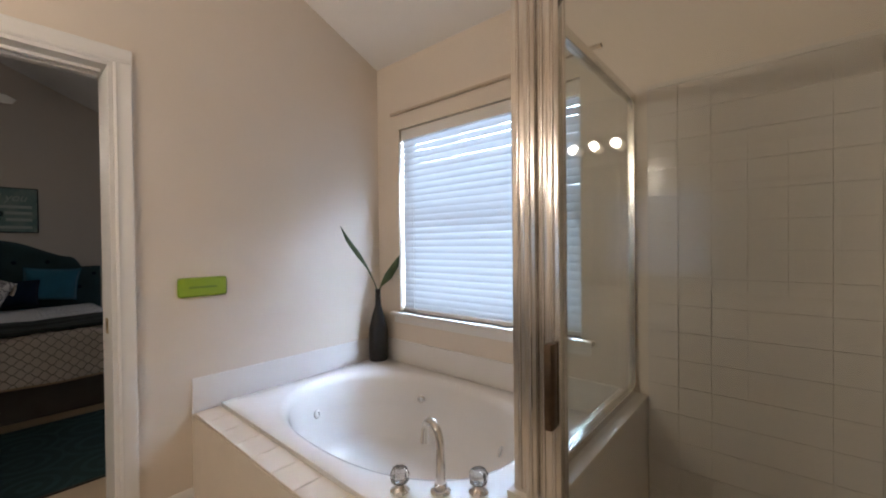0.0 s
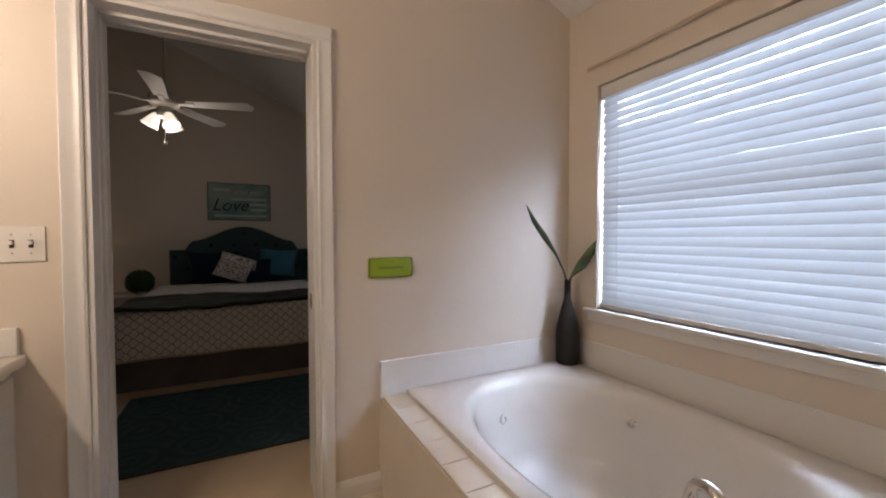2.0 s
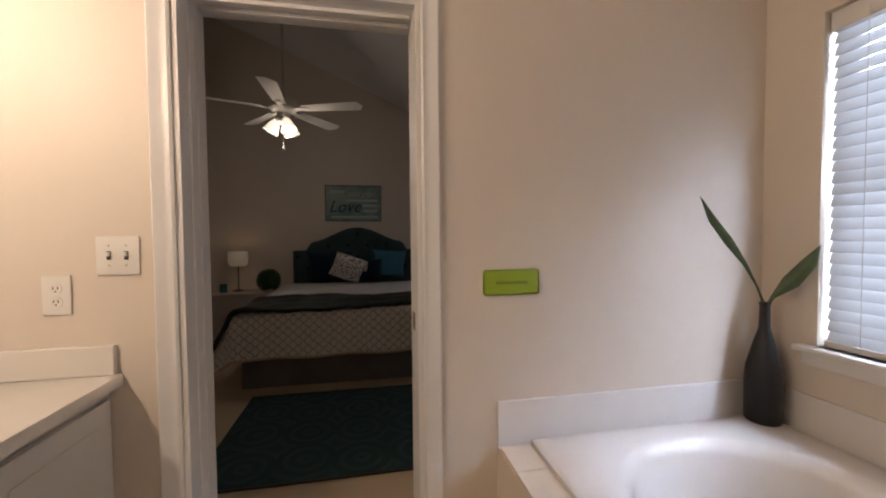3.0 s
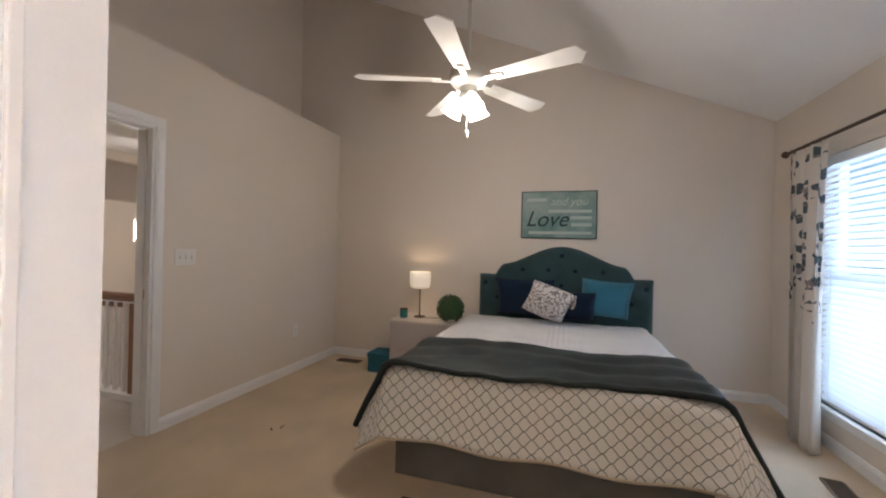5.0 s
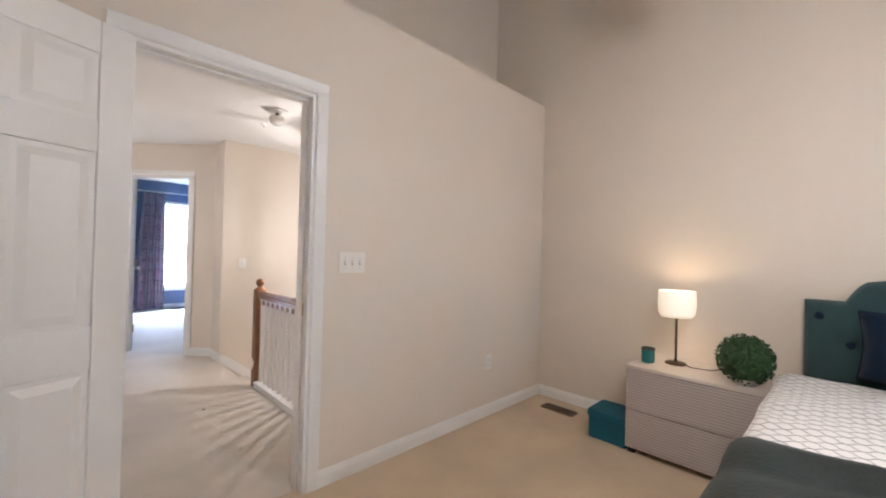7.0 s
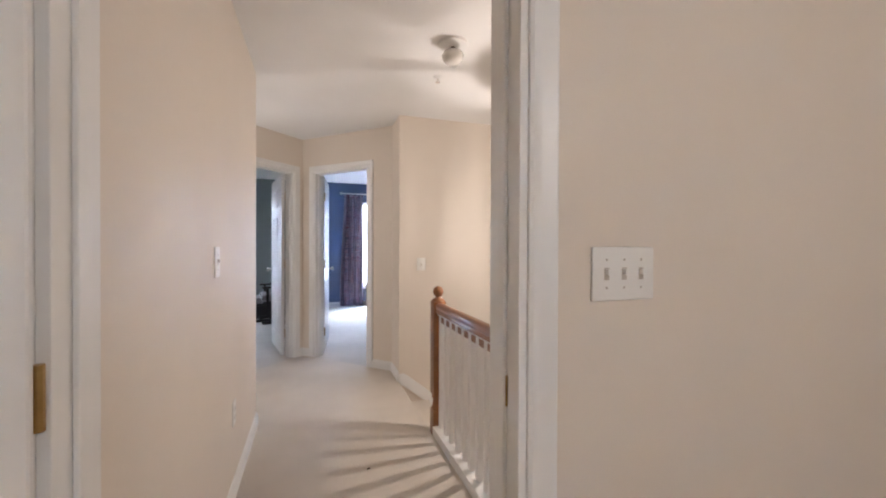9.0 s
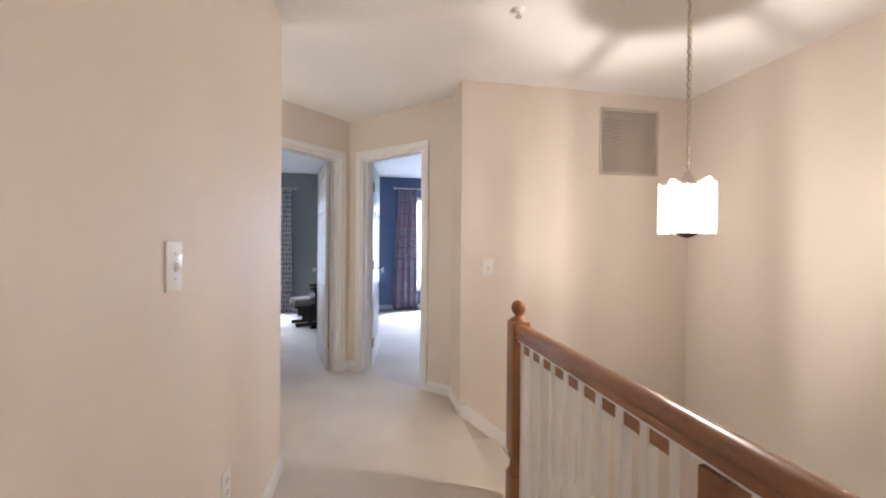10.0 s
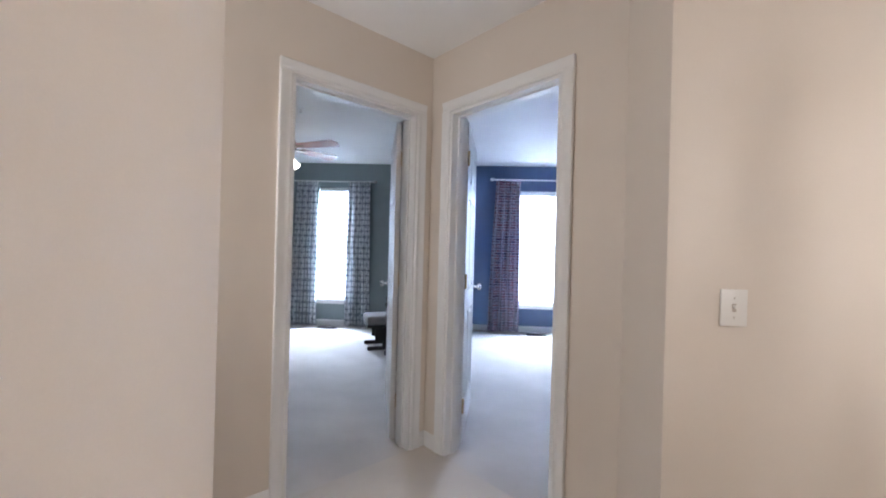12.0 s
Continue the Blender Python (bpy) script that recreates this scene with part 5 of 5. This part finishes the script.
# ceiling fans
def ceiling_fan(m, ceiling_z, body, blade_mat, label, first, radius, glow):
    f = thing("ceiling_fan", m, label, "ceiling fan")
    part("downrod", tube([(0, 0, 0.08), (0, 0, ceiling_z)], 0.012, 12), body, f, smooth=40)
    part("canopy", lathe([(0.02, ceiling_z - 0.07), (0.055, ceiling_z - 0.05), (0.068, ceiling_z - 0.02), (0.068, ceiling_z + 0.06)], 20), body, f, smooth=40)
    part("motor", lathe([(0.02, 0.10), (0.06, 0.095), (0.105, 0.07), (0.118, 0.035), (0.118, 0.0), (0.10, -0.025), (0.06, -0.04)], 28), body, f, smooth=40)
    part("light_collar", lathe([(0.055, -0.04), (0.05, -0.075), (0.065, -0.09), (0.06, -0.12), (0.02, -0.13)], 24), body, f, smooth=40)
    for k in range(5):
        q = first + 72 * k
        n = 14
        bm = bmesh.new()
        prof = []
        for i in range(n + 1):
            s = i / n
            x = 0.17 + (radius - 0.17) * s
            w = (0.050 + 0.022 * s) * min(1, math.sqrt(max(0.0, 1 - ((s - 0.93) / 0.07) ** 2)) if s > 0.93 else 1)
            prof.append((x, max(w, 0.004)))
        top = [bm.verts.new((x, w, 0.003)) for x, w in prof] + [bm.verts.new((x, -w, 0.003)) for x, w in prof[::-1]]
        bot = [bm.verts.new((v.co.x, v.co.y, -0.003)) for v in top]
        bm.faces.new(top)
        bm.faces.new(bot[::-1])
        for i in range(len(top)):
            j = (i + 1) % len(top)
            bm.faces.new((top[i], bot[i], bot[j], top[j]))
        bl = part("blade", bm, blade_mat, f, at=pose(0, 0, 0.0, rz=q) @ pose(0, 0, 0, rx=-11))
        part("blade_iron", boxbm(0.09, -0.022, -0.012, 0.23, 0.022, -0.0035, bevel=0.003), body, bl)
    for k in range(3):
        q = first + 30 + 120 * k
        sd = part("shade", lathe([(0.022, 0.0), (0.034, -0.02), (0.046, -0.055), (0.058, -0.10), (0.066, -0.115)], 22, caps=False), glow, f, "lit frosted bell shade", smooth=60,
                  at=pose(0, 0, -0.10, rz=q) @ pose(0.055, 0, 0, ry=-28))
        so = sd.modifiers.new("thickness", "SOLIDIFY")
        so.thickness = 0.003
    part("pull_chain", tube([(0.02, 0.0, -0.12), (0.02, 0.0, -0.31)], 0.0022, 6), body, f)
    part("pull_knob", lathe([(0.004, -0.355), (0.012, -0.35), (0.011, -0.32), (0.004, -0.31)], 12), body, f, smooth=40, at=pose(0.02, 0, 0))
    return f


ceiling_fan(pose(-3.91, -0.29, 2.312), slope(-0.29) - 2.312, FANWHITE, FANWHITE, "white five-blade ceiling fan with lit bell shades", 1.5, 0.70, SHADEGLOW)
ceiling_fan(pose(-1.38, -7.62, 2.19), 2.5 - 2.19, BRONZE, WALNUT, "dark ceiling fan with walnut blades and a lit shade", 20, 0.62, SHADEGLOW)


def register(m, label, material, w=0.10, length=0.28, n=14):
    v = thing("floor_register", m, label, "vent")
    part("frame", boxbm(-w / 2, -length / 2, 0, w / 2, -length / 2 + 0.014, 0.007, bevel=0.002), material, v)
    part("frame", boxbm(-w / 2, length / 2 - 0.014, 0, w / 2, length / 2, 0.007, bevel=0.002), material, v)
    for s in (-1, 1):
        part("frame", boxbm(s * w / 2 - 0.007, -length / 2 + 0.014, 0, s * w / 2 + 0.007, length / 2 - 0.014, 0.007, bevel=0.002), material, v)
    part("well", boxbm(-w / 2 + 0.007, -length / 2 + 0.014, 0, w / 2 - 0.007, length / 2 - 0.014, 0.0015), SLOTSHADE, v)
    for i in range(n):
        y = -length / 2 + 0.025 + i * (length - 0.05) / (n - 1)
        part("louvre", boxbm(-w / 2 + 0.007, y - 0.003, 0.0016, w / 2 - 0.007, y + 0.003, 0.006), material, v)
    return v


register(pose(-5.44, -1.97, 0.001), "brown metal floor register in the bedroom carpet", VENTBROWN)
register(pose(-4.25, 1.77, 0.001, rz=82), "brown metal floor register below the bedroom window", VENTBROWN)
register(pose(-1.18, FARY + 0.20, 0.0, rz=90), "dark floor register in the grey-green room", DARKFRAME)
register(pose(-4.28, FARY + 0.20, 0.0, rz=90), "dark floor register in the blue room", DARKFRAME)

rg = thing("area_rug", pose(0, 0, 0.001), "dark teal medallion rug at the bed foot", "rug")
part("weave", boxbm(-3.42, -0.46, 0, -2.29, 1.35, 0.012, bevel=0.004), RUG, rg)
part("border", boxbm(-2.288, -0.46, 0, -2.275, 1.35, 0.011, bevel=0.003), DARKFRAME, rg)

# ---- hall and stairwell ----
rl = thing("stair_railing", pose(0, 0, 0), "oak handrail with white balusters along the stairwell", "railing")
RX = -3.855
part("curb", boxbm(-3.915, -4.05, -0.26, -3.802, -2.43, 0.05, bevel=0.006), TRIM, rl)
newel = boxbm(RX - 0.043, -4.143, -0.26, RX + 0.043, -4.057, 0.14, bevel=0.006)
box(newel, RX - 0.043, -4.143, 0.24, RX + 0.043, -4.057, 0.865, bevel=0.008)
lathe([(0.040, 0.14), (0.044, 0.155), (0.036, 0.17), (0.034, 0.21), (0.043, 0.225), (0.040, 0.24)], 20, newel, (RX, -4.10, 0))
nw = part("newel_post", newel, OAK, rl, "turned oak newel post", smooth=40)
part("ball_cap", lathe([(0.043, 0.865), (0.040, 0.875), (0.022, 0.883), (0.018, 0.892), (0.030, 0.905), (0.036, 0.925), (0.030, 0.948), (0.012, 0.961), (0.001, 0.963)], 22), OAK, nw, smooth=50, at=pose(RX, -4.10, 0))
HAND = [(-0.030, 0), (0.030, 0), (0.030, 0.012), (0.024, 0.02), (0.032, 0.034), (0.030, 0.050), (0.018, 0.062), (0, 0.066), (-0.018, 0.062), (-0.030, 0.050), (-0.032, 0.034), (-0.024, 0.02), (-0.030, 0.012)]
part("handrail", sweep(HAND, (RX, -4.058, 0.79), (RX, -2.43, 0.79), (1, 0, 0), (0, 0, 1)), OAK, rl, "polished oak handrail", smooth=50)
part("subrail", boxbm(RX - 0.018, -4.056, 0.776, RX + 0.018, -2.43, 0.789), TRIM, rl)
part("end_post", boxbm(RX - 0.032, -3.03, 0.05, RX + 0.032, -2.966, 0.7755, bevel=0.005), OAK, rl)
nb = 16
ysb = [-4.015 + i * 0.1005 for i in range(nb)]
bal = mesh_of("baluster", boxbm(-0.0165, -0.0165, 0.0505, 0.0165, 0.0165, 0.7755, bevel=0.003, seg=1), TRIM)
for y in ysb:
    if abs(y + 2.998) < 0.05:
        continue
    o = new("baluster", bal)
    o.parent = rl
    o.matrix_basis = pose(RX, y, 0)
fil = mesh_of("fillet", boxbm(-0.013, -0.033, 0.735, 0.013, 0.033, 0.7755, bevel=0.002, seg=1), OAK)
for a, c in zip(ysb, ysb[1:]):
    if abs((a + c) / 2 + 2.998) < 0.09:
        continue
    o = new("fillet", fil)
    o.parent = rl
    o.matrix_basis = pose(RX, (a + c) / 2, 0)

st = thing("staircase", pose(0, 0, 0), "carpeted stairs going down from the landing", "stairs", kind="structure")
for i in range(7):
    part("step", boxbm(-3.80 - 0.25 * (i + 1) - 0.025, -5.088, -0.19 * (i + 1) - 0.3, -3.80 - 0.25 * i, -4.10, -0.19 * (i + 1), bevel=0.012), CARPET2, st, smooth=50)
bm = bmesh.new()
pr = [(-3.802, 0.07), (-3.85, 0.07), (-5.6, -1.30), (-5.6, -1.42), (-3.85, -0.045), (-3.802, -0.02)]
a6 = [bm.verts.new((x, -5.089, z)) for x, z in pr]
b6 = [bm.verts.new((x, -5.073, z)) for x, z in pr]
bm.faces.new(a6[::-1])
bm.faces.new(b6)
for i in range(6):
    j = (i + 1) % 6
    bm.faces.new((a6[i], a6[j], b6[j], b6[i]))
part("skirt_board", bm, TRIM, st, "white sloping skirt board")

pd = thing("pendant_lamp", pose(-4.53, -3.84, 1.28), "rippled glass pendant lamp hanging on a chain", "pendant lamp")
for k in range(5):
    q0 = 2 * math.pi * k / 5 + 0.3

    def glass_fn(s, t, q0=q0):
        q = q0 + (s - 0.5) * 2 * math.pi / 5 * 0.90
        hgt = 0.218 + 0.014 * math.cos((s - 0.5) * 2.4 * math.pi)
        r = 0.106 + 0.010 * math.cos((s - 0.5) * 2 * math.pi) + 0.003 * math.sin(t * 40 + 6 * s)
        return Vector((r * math.cos(q), r * math.sin(q), t * hgt))

    o = part("glass_panel", grid(14, 14, glass_fn), PENDANT, pd, "clear rippled glass panel", smooth=80)
    so = o.modifiers.new("thickness", "SOLIDIFY")
    so.thickness = 0.005
part("bottom_cap", lathe([(0.001, -0.02), (0.018, -0.016), (0.045, -0.002), (0.048, 0.003), (0.001, 0.004)], 24, caps=False), BRONZE, pd, smooth=50)
part("top_cap", lathe([(0.052, 0.21), (0.04, 0.23), (0.016, 0.255), (0.010, 0.275)], 24), ALU, pd, smooth=50)
for k in range(5):
    q = 2 * math.pi * (k + 0.5) / 5 + 0.3
    part("arm", tube([(0.035 * math.cos(q), 0.035 * math.sin(q), 0.225), (0.108 * math.cos(q), 0.108 * math.sin(q), 0.20)], 0.004, 6), ALU, pd)
bm = bmesh.new()
for i in range(22):
    z = 0.29 + i * 0.0365
    ang = (i % 2) * math.pi / 2
    tube([(0.011 * math.cos(q) * math.cos(ang), 0.011 * math.cos(q) * math.sin(ang), z + 0.02 * math.sin(q)) for q in [j * math.pi / 5 for j in range(11)]], 0.0028, 5, bm)
part("chain", bm, ALU, pd, "slender metal chain", smooth=60)
part("cord", tube([(0.004, 0, 0.28), (0.006, 0.003, 0.7), (0.0, 0, 1.13)], 0.003, 6), LINER, pd)
part("canopy", lathe([(0.012, 1.095), (0.05, 1.115), (0.062, 1.135)], 20), ALU, pd, smooth=50)

fx = thing("ceiling_fixture", pose(-3.832, -3.765, 2.41), "small unlit bowl lamp on the hall ceiling", "ceiling light")
part("canopy", lathe([(0.03, -0.02), (0.085, -0.012), (0.09, 0.0)], 24), TRIM, fx, smooth=40)
part("stem", lathe([(0.022, -0.045), (0.012, -0.03), (0.012, -0.01)], 14), BRONZE, fx, smooth=40)
part("bowl", lathe([(0.001, -0.125), (0.035, -0.12), (0.055, -0.10), (0.064, -0.07), (0.055, -0.052), (0.02, -0.045)], 24), PORCELAIN, fx, "cream glass bowl", smooth=60)
for x, y, z, nm in ((-3.884, -4.22, 2.41, "white sprinkler head on the hall ceiling"), (-1.63, -7.41, 2.5, "white sprinkler head on the far ceiling")):
    k = thing("sprinkler_head", pose(x, y, z), nm, "sprinkler")
    part("escutcheon", lathe([(0.012, -0.012), (0.03, -0.004), (0.032, 0)], 16), TRIM, k, smooth=40)
    part("deflector", lathe([(0.006, -0.012), (0.005, -0.035), (0.016, -0.036), (0.016, -0.039)], 12), ALU, k, smooth=40)

gr = thing("return_grille", pose(-5.138, -5.09, 2.035, rz=180), "square return air grille high on the stairwell wall", "vent")
part("backing", boxbm(-0.24, -0.003, -0.24, 0.24, 0.0, 0.24), VENTGREY, gr)
for x0, x1, z0, z1 in ((-0.255, 0.255, 0.235, 0.255), (-0.255, 0.255, -0.255, -0.235), (-0.255, -0.235, -0.235, 0.235), (0.235, 0.255, -0.235, 0.235)):
    part("frame", boxbm(x0, -0.012, z0, x1, 0, z1, bevel=0.002), VENTGREY, gr)
lv = mesh_of("louvre", boxbm(-0.235, -0.012, -0.0016, 0.235, 0.0, 0.0016), VENTGREY)
for i in range(30):
    o = new("louvre", lv)
    o.parent = gr
    o.matrix_basis = pose(0, -0.004, -0.228 + i * 0.0157, rx=38)

# glider ottoman in the grey-green room
gl = thing("glider_ottoman", pose(-2.22, -8.62, 0.0, rz=20), "dark wooden glider ottoman with a grey cushion", "ottoman")
part("cushion", boxbm(-0.23, -0.2, 0.30, 0.23, 0.2, 0.40, bevel=0.04, seg=3), CUSHION, gl, smooth=60)
part("seat_frame", boxbm(-0.22, -0.18, 0.265, 0.22, 0.18, 0.298, bevel=0.006), DARKFRAME, gl)
for y in (-0.16, 0.16):
    part("side_panel", boxbm(-0.12, y - 0.015, 0.10, 0.12, y + 0.015, 0.264, bevel=0.006), DARKFRAME, gl)
    part("runner", boxbm(-0.21, y - 0.02, 0.0, 0.21, y + 0.02, 0.045, bevel=0.01), DARKFRAME, gl)
    part("upright", boxbm(-0.03, y - 0.014, 0.045, 0.03, y + 0.014, 0.10), DARKFRAME, gl)
gc = thing("glider_chair", pose(-2.52, -8.55, 0.0, rz=10), "dark wooden glider chair with grey cushions", "chair")
part("seat_cushion", boxbm(-0.26, -0.26, 0.36, 0.26, 0.26, 0.46, bevel=0.04, seg=3), CUSHION, gc, smooth=60)
part("back_cushion", boxbm(-0.30, -0.25, 0.47, -0.20, 0.25, 0.98, bevel=0.04, seg=3), CUSHION, gc, smooth=60)
for y in (-0.28, 0.28):
    part("arm", boxbm(-0.28, y - 0.03, 0.56, 0.26, y + 0.03, 0.59, bevel=0.008), DARKFRAME, gc)
    part("side_frame", boxbm(-0.22, y - 0.014, 0.10, 0.20, y + 0.014, 0.355, bevel=0.006), DARKFRAME, gc)
    for x in (-0.2, 0.18):
        part("arm_post", boxbm(x - 0.018, y - 0.012, 0.3555, x + 0.018, y + 0.012, 0.56), DARKFRAME, gc)
    part("runner", boxbm(-0.28, y - 0.022, 0.0, 0.26, y + 0.022, 0.05, bevel=0.01), DARKFRAME, gc)
    part("upright", boxbm(-0.05, y - 0.012, 0.05, 0.03, y + 0.012, 0.10), DARKFRAME, gc)
part("seat_frame", boxbm(-0.27, -0.265, 0.33, 0.25, 0.265, 0.358, bevel=0.006), DARKFRAME, gc)

# small marks and leftovers
nl = thing("picture_nail", pose(-3.96, HALLY, 1.95, rx=90), "small bare nail in the bedroom wall", "nail")
part("shank", lathe([(0.002, 0), (0.002, 0.016)], 8), BRONZE, nl)
part("nail_head", lathe([(0.006, 0.016), (0.006, 0.019), (0.002, 0.020)], 10), BRONZE, nl)
hk = thing("door_hook", pose(-2.39, -2.135, 2.012), "thin metal hook over the open door", "hook")
part("strap", boxbm(-0.012, -0.020, -0.05, 0.012, -0.018, 0.005), BRONZE, hk)
part("bridge", boxbm(-0.012, -0.018, 0.003, 0.012, 0.022, 0.005), BRONZE, hk)
for x, y, a, w in ((-3.86, -1.56, 20, 0.075), (-3.80, -1.60, 70, 0.03), (-3.35, -3.77, 40, 0.025)):
    lt = thing("lint_thread", pose(x, y, 0.002, rz=a), "small brown thread lying on the carpet", "thread", "threads on the carpet")
    part("strand", tube([(-w / 2, 0, 0.002), (-w / 6, 0.006, 0.004), (w / 6, -0.004, 0.003), (w / 2, 0.004, 0.002)], [0.002, 0.004, 0.004, 0.0015], 6), BRONZE, lt, smooth=60)
